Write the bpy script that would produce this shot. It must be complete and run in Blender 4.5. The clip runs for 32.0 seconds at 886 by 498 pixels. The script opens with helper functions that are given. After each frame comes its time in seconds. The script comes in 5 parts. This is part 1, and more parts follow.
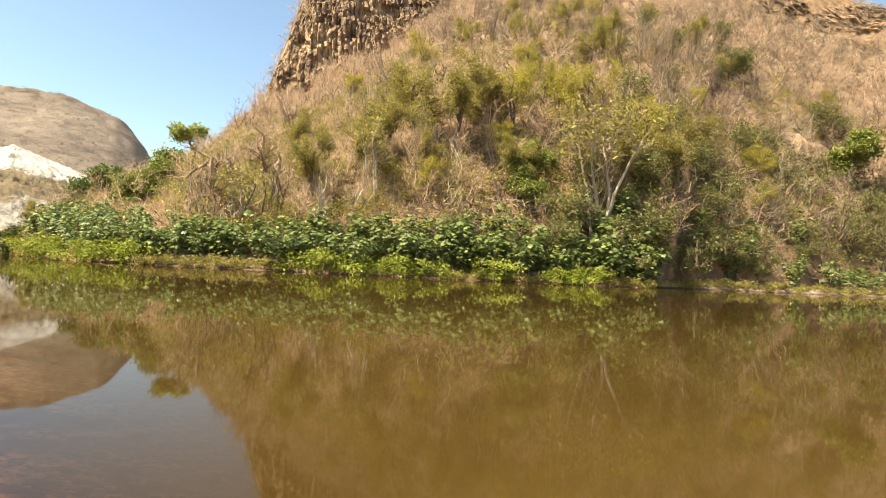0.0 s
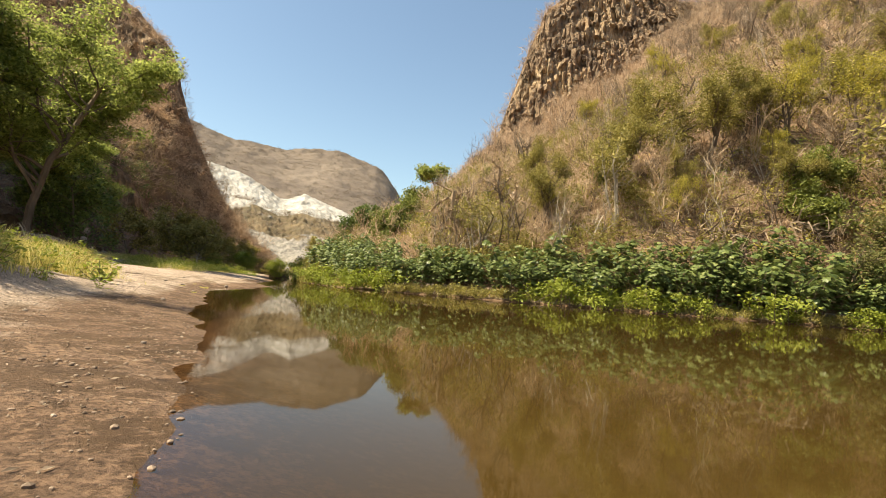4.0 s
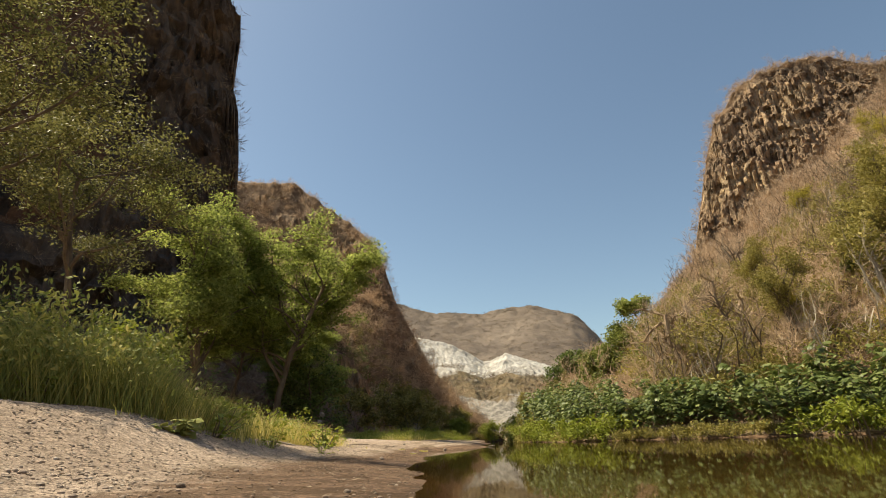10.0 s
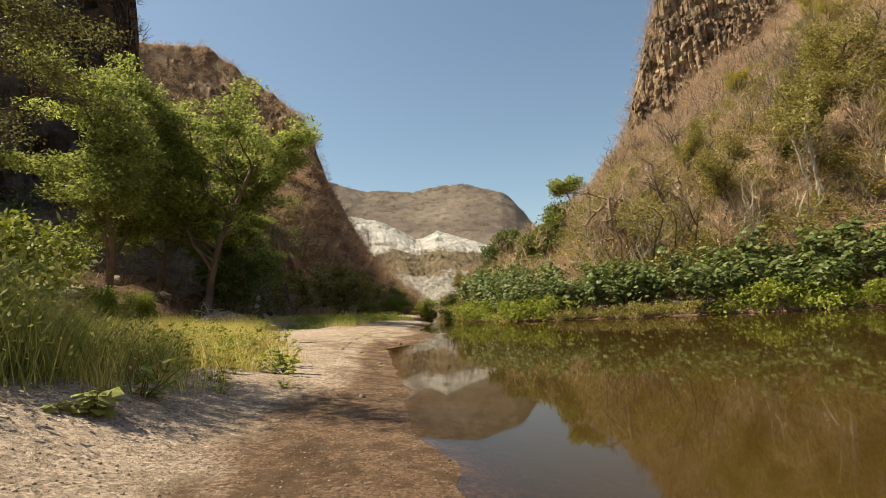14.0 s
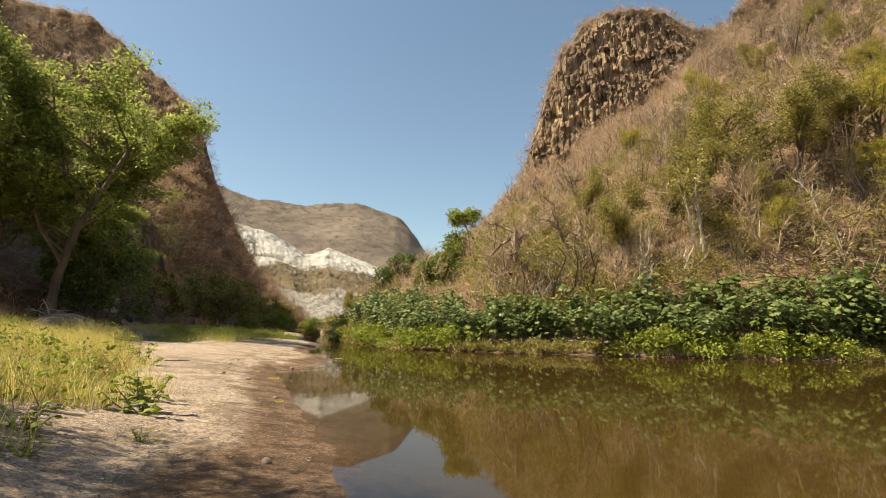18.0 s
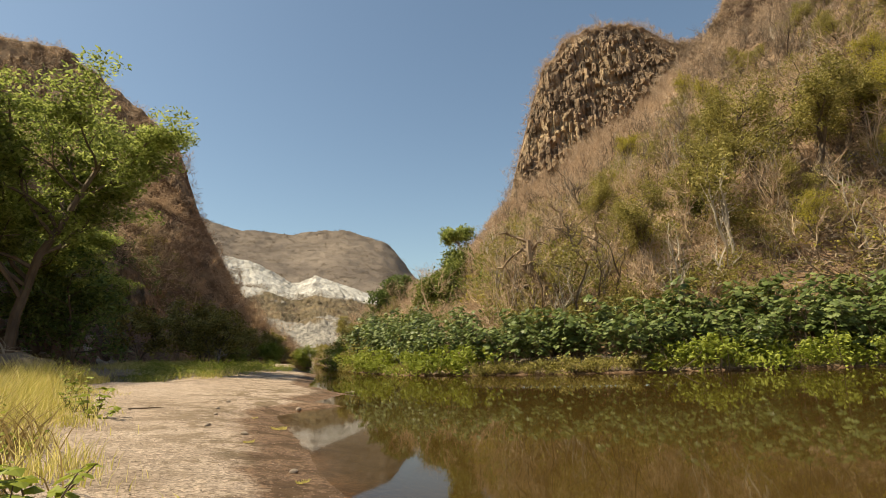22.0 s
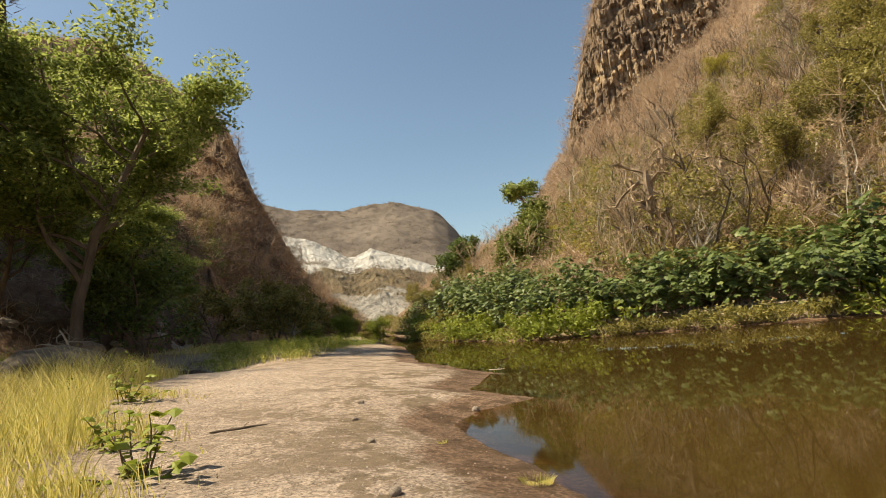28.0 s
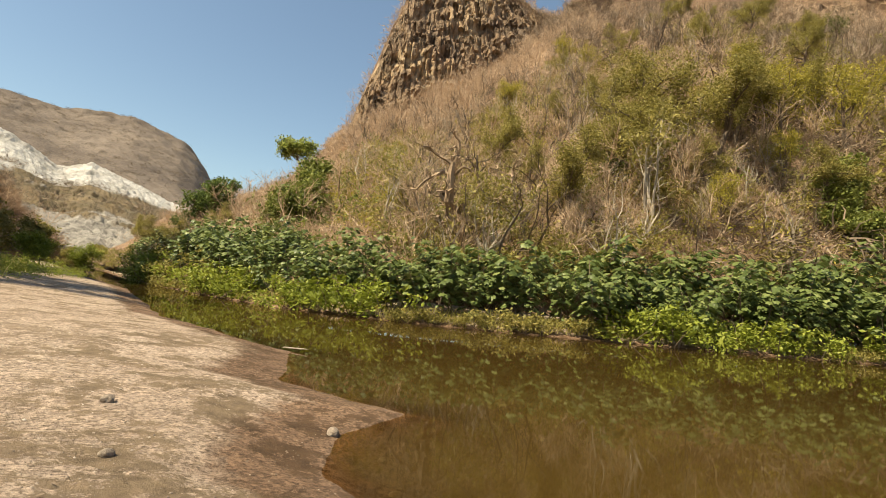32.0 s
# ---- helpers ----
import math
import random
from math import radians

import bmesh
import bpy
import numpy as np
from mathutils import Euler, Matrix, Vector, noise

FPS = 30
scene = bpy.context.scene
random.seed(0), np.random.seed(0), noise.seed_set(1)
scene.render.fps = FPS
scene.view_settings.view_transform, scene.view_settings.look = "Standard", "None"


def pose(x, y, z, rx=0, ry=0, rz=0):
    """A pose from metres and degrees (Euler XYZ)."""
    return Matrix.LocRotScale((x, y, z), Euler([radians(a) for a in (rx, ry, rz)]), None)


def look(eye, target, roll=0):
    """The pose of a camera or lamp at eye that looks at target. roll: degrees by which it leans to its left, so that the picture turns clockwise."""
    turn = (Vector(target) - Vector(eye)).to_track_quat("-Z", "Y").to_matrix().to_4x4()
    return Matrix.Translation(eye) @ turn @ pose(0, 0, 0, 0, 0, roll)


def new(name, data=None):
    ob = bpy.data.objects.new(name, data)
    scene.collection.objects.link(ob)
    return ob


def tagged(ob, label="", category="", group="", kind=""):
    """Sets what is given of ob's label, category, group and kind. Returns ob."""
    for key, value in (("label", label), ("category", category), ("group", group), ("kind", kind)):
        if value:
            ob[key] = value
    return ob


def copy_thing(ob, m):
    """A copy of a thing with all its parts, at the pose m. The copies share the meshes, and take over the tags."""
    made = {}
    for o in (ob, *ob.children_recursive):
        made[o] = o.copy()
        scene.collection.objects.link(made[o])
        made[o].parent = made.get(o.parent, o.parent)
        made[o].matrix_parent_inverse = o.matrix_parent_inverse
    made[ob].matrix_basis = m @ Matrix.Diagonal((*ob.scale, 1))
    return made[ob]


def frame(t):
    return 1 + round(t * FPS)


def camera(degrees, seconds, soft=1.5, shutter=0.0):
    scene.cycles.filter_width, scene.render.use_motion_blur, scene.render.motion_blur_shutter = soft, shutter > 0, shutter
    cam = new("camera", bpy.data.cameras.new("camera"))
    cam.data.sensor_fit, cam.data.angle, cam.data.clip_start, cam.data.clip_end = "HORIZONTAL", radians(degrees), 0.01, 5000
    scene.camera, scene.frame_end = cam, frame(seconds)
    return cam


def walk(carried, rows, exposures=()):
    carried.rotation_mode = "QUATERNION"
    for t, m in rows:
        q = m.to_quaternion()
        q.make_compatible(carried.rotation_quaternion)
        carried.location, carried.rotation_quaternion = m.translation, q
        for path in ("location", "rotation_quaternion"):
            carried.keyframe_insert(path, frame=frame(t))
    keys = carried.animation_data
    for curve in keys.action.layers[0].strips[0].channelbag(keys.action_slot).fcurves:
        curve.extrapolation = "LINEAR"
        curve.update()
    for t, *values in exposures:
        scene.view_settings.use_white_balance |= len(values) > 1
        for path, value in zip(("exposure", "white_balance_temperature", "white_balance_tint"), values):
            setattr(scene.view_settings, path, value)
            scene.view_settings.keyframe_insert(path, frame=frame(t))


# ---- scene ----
cam = camera(80.0, 32.0, 0.75)
PATH = [
    (0, (1.654, -4.684, 0.483), (2.650, -2.952, 0.558), 2.98),
    (0.5, (1.660, -4.548, 0.484), (2.642, -2.808, 0.563), 2.88),
    (1, (1.643, -4.333, 0.491), (2.580, -2.571, 0.622), 3.08),
    (1.5, (1.599, -4.091, 0.497), (2.321, -2.246, 0.773), 2.09),
    (2, (1.560, -3.881, 0.495), (2.197, -1.999, 0.720), -0.43),
    (2.5, (1.543, -3.746, 0.489), (2.028, -1.825, 0.761), -2.79),
    (4.5, (1.668, -2.945, 0.413), (1.694, -0.948, 0.521), 7.55),
    (5, (1.673, -2.878, 0.390), (1.498, -0.890, 0.521), 8.02),
    (5.5, (1.676, -2.803, 0.356), (1.389, -0.835, 0.559), 1.11),
    (6, (1.678, -2.742, 0.320), (1.309, -0.791, 0.563), -2.20),
    (6.5, (1.670, -2.688, 0.287), (1.272, -0.747, 0.556), -3.20),
    (7, (1.639, -2.639, 0.262), (1.283, -0.694, 0.561), -2.95),
    (7.5, (1.595, -2.587, 0.248), (1.218, -0.673, 0.688), -3.11),
    (8, (1.565, -2.526, 0.236), (1.178, -0.592, 0.565), -1.48),
    (8.5, (1.521, -2.437, 0.220), (1.096, -0.557, 0.754), -1.52),
    (9, (1.462, -2.343, 0.207), (1.053, -0.473, 0.787), -1.92),
    (9.5, (1.415, -2.264, 0.198), (0.976, -0.428, 0.858), -2.87),
    (10, (1.387, -2.205, 0.195), (0.867, -0.399, 0.880), -1.95),
    (10.5, (1.358, -2.139, 0.221), (0.807, -0.334, 0.883), -2.47),
    (11, (1.284, -2.016, 0.298), (0.745, -0.189, 0.908), -2.43),
    (11.5, (1.169, -1.833, 0.398), (0.626, -0.027, 1.063), -9.02),
    (12, (1.050, -1.655, 0.497), (0.558, 0.182, 1.119), -7.96),
    (12.5, (0.922, -1.535, 0.585), (0.311, 0.293, 1.119), -0.07),
    (13, (0.812, -1.452, 0.656), (0.365, 0.461, 1.030), -0.56),
    (13.5, (0.700, -1.346, 0.701), (0.447, 0.618, 0.981), -4.02),
    (14, (0.573, -1.198, 0.733), (0.258, 0.764, 0.961), -3.39),
    (14.5, (0.460, -1.022, 0.762), (0.249, 0.959, 0.938), -0.70),
    (15, (0.376, -0.854, 0.786), (0.223, 1.134, 0.944), -3.09),
    (15.5, (0.317, -0.748, 0.803), (0.225, 1.248, 0.899), -2.42),
    (17.5, (-0.008, -0.096, 0.797), (0.003, 1.901, 0.899), -2.03),
    (18, (-0.081, 0.025, 0.788), (0.017, 1.999, 1.096), 0.93),
    (18.5, (-0.156, 0.215, 0.774), (-0.055, 2.162, 1.223), -1.29),
    (19, (-0.214, 0.461, 0.765), (-0.213, 2.402, 1.248), 0.74),
    (19.5, (-0.287, 0.777, 0.761), (-0.290, 2.731, 1.186), -0.48),
    (20, (-0.384, 1.116, 0.756), (-0.394, 3.069, 1.190), -0.82),
    (20.5, (-0.511, 1.428, 0.751), (-0.433, 3.377, 1.192), 0.39),
    (21, (-0.639, 1.724, 0.752), (-0.522, 3.666, 1.217), -1.40),
    (21.5, (-0.748, 2.022, 0.761), (-0.668, 3.974, 1.188), -2.39),
    (22, (-0.847, 2.330, 0.762), (-0.699, 4.286, 1.155), -1.89),
    (22.5, (-0.948, 2.645, 0.761), (-0.745, 4.605, 1.105), 0.43),
    (23, (-1.064, 2.953, 0.764), (-0.725, 4.903, 1.053), -0.26),
    (23.5, (-1.169, 3.245, 0.767), (-0.956, 5.212, 1.064), -6.15),
    (24, (-1.266, 3.519, 0.781), (-1.069, 5.499, 0.988), -4.86),
    (24.5, (-1.334, 3.714, 0.793), (-1.158, 5.696, 0.996), -5.62),
    (26.5, (-2.148, 5.141, 0.873), (-2.091, 7.131, 1.065), -6.02),
    (27, (-2.251, 5.288, 0.873), (-2.232, 7.274, 1.112), -13.12),
    (27.5, (-2.395, 5.522, 0.858), (-2.443, 7.499, 1.156), -8.90),
    (28, (-2.530, 5.781, 0.834), (-2.578, 7.761, 1.112), -5.70),
    (28.5, (-2.639, 6.077, 0.819), (-2.704, 8.067, 1.008), -5.09),
    (29, (-2.732, 6.392, 0.812), (-2.860, 8.384, 0.945), -11.47),
    (29.5, (-2.854, 6.698, 0.801), (-2.872, 8.686, 1.017), -6.66),
    (30, (-2.982, 6.991, 0.802), (-2.805, 8.974, 0.998), -0.75),
    (30.5, (-3.114, 7.292, 0.808), (-2.585, 9.188, 1.160), -2.27),
    (31, (-3.220, 7.604, 0.816), (-2.636, 9.505, 1.027), -0.88),
    (31.5, (-3.279, 7.850, 0.820), (-2.760, 9.768, 1.051), 1.51),
    (32, (-3.313, 7.966, 0.818), (-2.462, 9.768, 0.993), 5.62),
]
EXPOSURES = [(0, 0.92), (1, 0.86), (2, 0.72), (4.5, 0.45), (6, 0.3), (8, 0.1), (9, 0.0), (13, 0.0), (15.5, 0.03), (18, 0.2), (19, 0.0), (20, -0.03), (28, 0.0), (31, 0.1), (32, 0.2)]
walk(cam, [(t, look(eye, target, roll)) for t, eye, target, roll in PATH], [(t, e + 0.74, 7900, 5) for t, e in EXPOSURES])

# world, sun
SUN_AZ, SUN_EL = -94.0, 56.0
world = bpy.data.worlds.new("sky")
scene.world = world
world.use_nodes = True
wn = world.node_tree
sky = wn.nodes.new("ShaderNodeTexSky")
sky.sky_type, sky.sun_disc = "NISHITA", False
sky.dust_density, sky.ozone_density = 0.8, 0.6
sky.sun_elevation, sky.sun_rotation = radians(SUN_EL), radians(SUN_AZ)
haze = wn.nodes.new("ShaderNodeMix")  # clear dry air: a purer blue
haze.data_type, haze.blend_type = "RGBA", "MULTIPLY"
haze.inputs[0].default_value, haze.inputs[7].default_value = 1.0, (0.93, 1.02, 1.08, 1)
wn.links.new(sky.outputs[0], haze.inputs[6])
wn.links.new(haze.outputs[2], wn.nodes["Background"].inputs[0])
wn.nodes["Background"].inputs[1].default_value = 0.086
sun_data = bpy.data.lights.new("sun", "SUN")
sun_data.energy, sun_data.angle, sun_data.color = 5.0, radians(0.5), (1, 0.92, 0.79)
sun = new("sun", sun_data)
_d = Vector((math.sin(radians(SUN_AZ)) * math.cos(radians(SUN_EL)), math.cos(radians(SUN_AZ)) * math.cos(radians(SUN_EL)), math.sin(radians(SUN_EL))))
sun.matrix_world = look(_d * 50, (0, 0, 0))

# ---- helpers of this scene ----


def mat(name, build):
    m = bpy.data.materials.new(name)
    m.use_nodes = True
    nt = m.node_tree
    build(nt, nt.nodes["Principled BSDF"])
    return m


def node(nt, kind, **values):
    n = nt.nodes.new(kind)
    for key, value in values.items():
        n.inputs[key].default_value = value
    return n


def ramp(nt, fac, stops):
    r = nt.nodes.new("ShaderNodeValToRGB")
    e = r.color_ramp.elements
    while len(e) < len(stops):
        e.new(0.5)
    for el, (pos, col) in zip(e, stops):
        el.position, el.color = pos, (*col, 1)
    nt.links.new(fac, r.inputs[0])
    return r.outputs[0]


def noise_out(nt, scale, detail=6, rough=0.55, coords="Object", squash=None):
    tc = nt.nodes.new("ShaderNodeTexCoord")
    v = tc.outputs[coords]
    if squash:
        mp = nt.nodes.new("ShaderNodeMapping")
        mp.inputs["Scale"].default_value = squash
        nt.links.new(v, mp.inputs[0])
        v = mp.outputs[0]
    n = node(nt, "ShaderNodeTexNoise", Scale=scale, Detail=detail, Roughness=rough)
    nt.links.new(v, n.inputs["Vector"])
    return n.outputs[0]


def mix(nt, fac, a, b, kind="MIX"):
    m = nt.nodes.new("ShaderNodeMix")
    m.data_type, m.blend_type = "RGBA", kind
    for socket, value in ((m.inputs[0], fac), (m.inputs[6], a), (m.inputs[7], b)):
        if hasattr(value, "is_linked"):
            nt.links.new(value, socket)
        else:
            socket.default_value = value if isinstance(value, float) else (*value, 1)
    return m.outputs[2]


def bump(nt, bsdf, height, strength=0.5, distance=0.1):
    b = node(nt, "ShaderNodeBump", Strength=strength, Distance=distance)
    nt.links.new(height, b.inputs["Height"])
    nt.links.new(b.outputs[0], bsdf.inputs["Normal"])


def ground_mat(name, scale, stops, bump_d, rough=0.95, fine=8.0):
    def build(nt, b):
        n1, n2 = noise_out(nt, scale), noise_out(nt, scale * fine, 8, 0.7)
        c = ramp(nt, n1, stops)
        dark = ramp(nt, n2, [(0.3, (0.55, 0.55, 0.55)), (0.7, (1.25, 1.25, 1.25))])
        nt.links.new(mix(nt, 1.0, c, dark, "MULTIPLY"), b.inputs["Base Color"])
        b.inputs["Roughness"].default_value = rough
        b.inputs["Specular IOR Level"].default_value = 0.2
        bump(nt, b, n2, 0.8, bump_d)
    return mat(name, build)


def mesh_np(name, verts, faces, smooth=False, material=None, islands=None):
    """A mesh object from arrays: verts (n, 3), faces (m, 3 or 4)."""
    verts, faces = np.asarray(verts, np.float32), np.asarray(faces, np.int32)
    me = bpy.data.meshes.new(name)
    k = faces.shape[1]
    me.vertices.add(len(verts))
    me.vertices.foreach_set("co", verts.ravel())
    me.loops.add(faces.size)
    me.loops.foreach_set("vertex_index", faces.ravel())
    me.polygons.add(len(faces))
    me.polygons.foreach_set("loop_start", np.arange(0, faces.size, k, dtype=np.int32))
    me.polygons.foreach_set("use_smooth", np.full(len(faces), smooth))
    me.update(calc_edges=True)
    if material:
        me.materials.append(material)
    return me


def grid_faces(rows, cols):
    i = np.arange((rows - 1) * (cols - 1))
    a = i // (cols - 1) * cols + i % (cols - 1)
    return np.stack([a, a + 1, a + cols + 1, a + cols], 1)


def vnoise(x, y, scale, octaves=4, seed=0):
    """Smooth value noise in about -1..1 over arrays."""
    out, amp, tot = np.zeros_like(x, dtype=float), 1.0, 0.0
    table = np.random.default_rng(100 + seed).random((256, 256)) * 2 - 1
    for o in range(octaves):
        u, v = x / scale * 2**o + 37.1 * o, y / scale * 2**o + 11.7 * o
        iu, iv = np.floor(u).astype(int), np.floor(v).astype(int)
        fu, fv = u - iu, v - iv
        fu, fv = fu * fu * (3 - 2 * fu), fv * fv * (3 - 2 * fv)
        g = lambda a, b: table[(iu + a) % 256, (iv + b) % 256]  # noqa: E731
        out += amp * ((g(0, 0) * (1 - fu) + g(1, 0) * fu) * (1 - fv) + (g(0, 1) * (1 - fu) + g(1, 1) * fu) * fv)
        tot += amp
        amp *= 0.5
    return out / tot


# ---- plan ----
# right bank: waterline x for a given y far up the river, and y for a given x along the pool
BANK = np.array([(-20.0, 120.0), (-15.0, 90.0), (-9.5, 60.0), (-6.4, 44.0), (-4.2, 34.0), (-2.3, 27.5), (-0.5, 23.6), (2.0, 21.2), (4.8, 19.9), (8.5, 18.8), (13.5, 17.6), (20.0, 16.4), (27.0, 15.2), (30.0, 17.6), (45.0, 17.2), (80.0, 12.0), (140.0, 0.0)], float)
SHORE = np.array([(3.5, -60), (2.4, -14), (1.6, -5), (1.2, -2.5), (1.0, -1.4), (0.6, -0.3), (0.1, 1.2), (-0.35, 2.6), (-0.75, 4.2), (-1.25, 5.7), (-1.7, 7.0), (-2.1, 8.3), (-2.4, 9.3), (-2.7, 10.3), (-2.45, 10.9), (-1.86, 11.3), (-2.1, 11.7), (-2.55, 12.5), (-2.35, 13.4), (-2.15, 14.3), (-2.8, 16), (-3.7, 18.2), (-4.0, 21), (-5.2, 29), (-8, 40), (-12, 58), (-18, 88), (-24, 122)], float)


def dist_line(x, y, line):
    """Signed distance to a polyline: positive on its right-hand side, going along it."""
    best, sign = np.full(x.shape, 1e9), np.ones(x.shape)
    for (ax, ay), (bx, by) in zip(line[:-1], line[1:]):
        dx, dy = bx - ax, by - ay
        t = np.clip(((x - ax) * dx + (y - ay) * dy) / (dx * dx + dy * dy), 0, 1)
        px, py = x - ax - t * dx, y - ay - t * dy
        d = np.hypot(px, py)
        near = d < best
        best = np.where(near, d, best)
        sign = np.where(near, np.where(dx * py - dy * px > 0, -1.0, 1.0), sign)
    return best * sign


def ground_z(x, y):
    """Height of the valley floor: river bed, gravel bar, right bank."""
    left = -dist_line(x, y, SHORE) + 0.09 * np.clip((3 - y) / 2, 0, 1) + 0.12 * vnoise(x, y, 1.1, 4, 5)  # >0 on the gravel bar, with a ragged edge
    right = -dist_line(x, y, BANK)  # >0 on the far bank
    bed = -0.9 + 0 * x
    bar = np.where(left > -6, np.minimum(0.055 * left + 0.10 * np.tanh(left / 2.5), 0.9 + 0.03 * left) - 0.12 * np.clip(-left, 0, 6), bed)
    bank = np.where(right > -3, np.clip(0.35 * right, -1, 0.45) + 0.06 * np.maximum(right - 1, 0), bed)
    z = np.maximum(np.maximum(bar, bank), bed)
    t = np.clip(((x + 9.8) * -3.2 + (y - 17.5) * 6.0) / 46.2, 0, 1)  # side pool in a swale under the trees
    z = z - 0.95 * np.exp(-((x + 9.8 + 3.2 * t) ** 2 + (y - 17.5 - 6.0 * t) ** 2) / 2.6)
    z = z - 0.035 * np.exp(-((left - 1.2) / 0.7) ** 2) * np.clip((4 - y) / 3, 0, 1)
    z = z + 0.045 * np.clip(left / 0.7, 0, 1) * np.clip((y - 3) / 2, 0, 1)
    q = np.clip((left - 0.9) / 1.8, 0, 1)
    z = z + 0.32 * q * q * (3 - 2 * q) * np.clip((5.5 - y) / 4.0, 0, 1) * np.clip((y + 9) / 4, 0, 1)  # the bar stands higher behind the first gravel
    z = z + 0.03 * vnoise(x, y, 1.6, 4, 1) * np.clip(np.abs(left), 0, 1) + 0.012 * vnoise(x, y, 0.35, 3, 2)
    return z


def interp(az, table):
    t = np.array(table, float)
    return np.interp(az, t[:, 0], t[:, 1])


def hash01(a, b, seed):
    """A steady random number in 0..1 for integer pairs."""
    v = np.sin(a * 127.1 + b * 311.7 + seed * 74.7) * 43758.5453
    return v - np.floor(v)


def blocks(u, z, seed, width=1.15, tall=1.7):
    """Depth of columnar rock: each column and each broken block of it stands out by its own amount."""
    uu = u / width + 1.3 * vnoise(u, z * 0.6, 11.0, 3, seed)
    col = np.floor(uu)
    row = np.floor(z / tall * (0.6 + 0.9 * hash01(col, 0 * col, seed + 3)) + 3.1 * hash01(col, 0 * col, seed) + 0.5 * vnoise(u, z, 3.0, 2, seed + 4))
    fu = uu - col - 0.5
    d = 1.5 * hash01(col, row, seed + 1) + 1.0 * hash01(np.floor(uu / 3), np.floor(row / 3), seed + 2) - 0.55 * np.clip((np.abs(fu) * 2 - 0.7) / 0.3, 0, 1)
    d = d + 1.7 * fu * (hash01(col, row, seed + 12) - 0.5) + 0.5 * hash01(np.floor(uu * 2.3 + 0.4 * vnoise(u, z, 2.0, 2, seed + 6)), np.floor(z / 1.3 + 5 * hash01(col, col, seed)), seed + 8)
    return d + 1.2 * vnoise(u, z, 14.0, 3, seed + 9)


def land(name, azs, steps, profile, materials, rough, label, seed, scale=14.0, rocky=None, sway=0.0):
    """A hillside swept round the pool over azimuth: profile(az, s) gives distance and height, s from the toe to behind the ridge.
    rocky(az, s, n): how far a place is bare columnar rock, 0 to 1."""
    A, S = np.meshgrid(np.radians(azs), steps, indexing="ij")
    az = np.degrees(A)
    D, Z = profile(az, S)
    x, y = D * np.sin(A), D * np.cos(A)
    n = vnoise(x + 0.7 * Z, y, scale, 5, seed)
    n2 = vnoise(x * 1.3, y + 0.9 * Z, scale / 5, 4, seed + 1)
    amp = rough(az, S)
    D = D - amp * (n + 0.5 * n2)
    Z = Z + 0.35 * amp * n2
    rock = np.zeros_like(D)
    if rocky:
        rock = np.clip(rocky(az, S, vnoise(x + 0.4 * y, Z * 1.2, 12.0, 4, seed + 5)), 0, 1)
        D = D - rock * (blocks(A * D, Z, seed + 7) - 0.6)
    A = A + sway * vnoise(Z, A * 40, 7.0, 4, seed + 15)
    v = np.stack([D * np.sin(A), D * np.cos(A), Z], -1)
    me = mesh_np(name, v.reshape(-1, 3), grid_faces(*A.shape)[:, ::-1], rocky is None, materials[0])
    if rocky:
        me.materials.append(materials[1])
        r = (rock[:-1, :-1] > 0.35).ravel()
        me.polygons.foreach_set("material_index", r.astype(np.int32))
        me.polygons.foreach_set("use_smooth", ~r)
    tagged(new(name, me), label, "hillside", kind="structure")
    return v, rock


M_SLOPE = ground_mat("dry_slope", 0.09, [(0.3, (0.125, 0.078, 0.05)), (0.5, (0.205, 0.132, 0.083)), (0.72, (0.30, 0.21, 0.135))], 0.4)
M_TALUS = ground_mat("reddish_talus", 0.3, [(0.3, (0.09, 0.052, 0.035)), (0.55, (0.16, 0.095, 0.06)), (0.75, (0.24, 0.16, 0.10))], 0.4)
M_FAR = ground_mat("far_hill", 0.012, [(0.35, (0.12, 0.095, 0.078)), (0.65, (0.19, 0.153, 0.124))], 1.5, fine=40.0)


def cliff_build(nt, b):
    """Basalt: columns of warm and grey blocks with dark joints."""
    base = ramp(nt, noise_out(nt, 0.10, 5), [(0.32, (0.17, 0.128, 0.098)), (0.5, (0.29, 0.21, 0.145)), (0.68, (0.40, 0.305, 0.205))])
    tint = ramp(nt, noise_out(nt, 0.9, 7, 0.65, squash=(1, 1, 0.35)), [(0.32, (0.38, 0.36, 0.36)), (0.5, (0.95, 0.92, 0.88)), (0.7, (1.6, 1.5, 1.3))])
    fine = noise_out(nt, 3.0, 6, 0.7)
    nt.links.new(mix(nt, 1.0, base, tint, "MULTIPLY"), b.inputs["Base Color"])
    b.inputs["Roughness"].default_value = 0.9
    b.inputs["Specular IOR Level"].default_value = 0.2
    bump(nt, b, fine, 0.9, 0.5)


M_CLIFF = mat("basalt", cliff_build)


def shaded_cliff_build(nt, b):
    """Basalt with rusty and grey streaks, the wall's shade put into its colour."""
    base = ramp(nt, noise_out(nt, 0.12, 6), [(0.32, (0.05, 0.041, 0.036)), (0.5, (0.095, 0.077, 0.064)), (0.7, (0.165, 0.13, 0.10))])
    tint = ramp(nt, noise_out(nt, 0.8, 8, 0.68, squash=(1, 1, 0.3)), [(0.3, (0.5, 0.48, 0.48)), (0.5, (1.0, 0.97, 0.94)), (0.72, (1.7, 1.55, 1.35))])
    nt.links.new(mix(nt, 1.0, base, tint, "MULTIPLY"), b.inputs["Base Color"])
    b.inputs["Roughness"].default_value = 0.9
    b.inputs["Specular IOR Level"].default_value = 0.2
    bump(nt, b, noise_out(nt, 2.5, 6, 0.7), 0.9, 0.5)


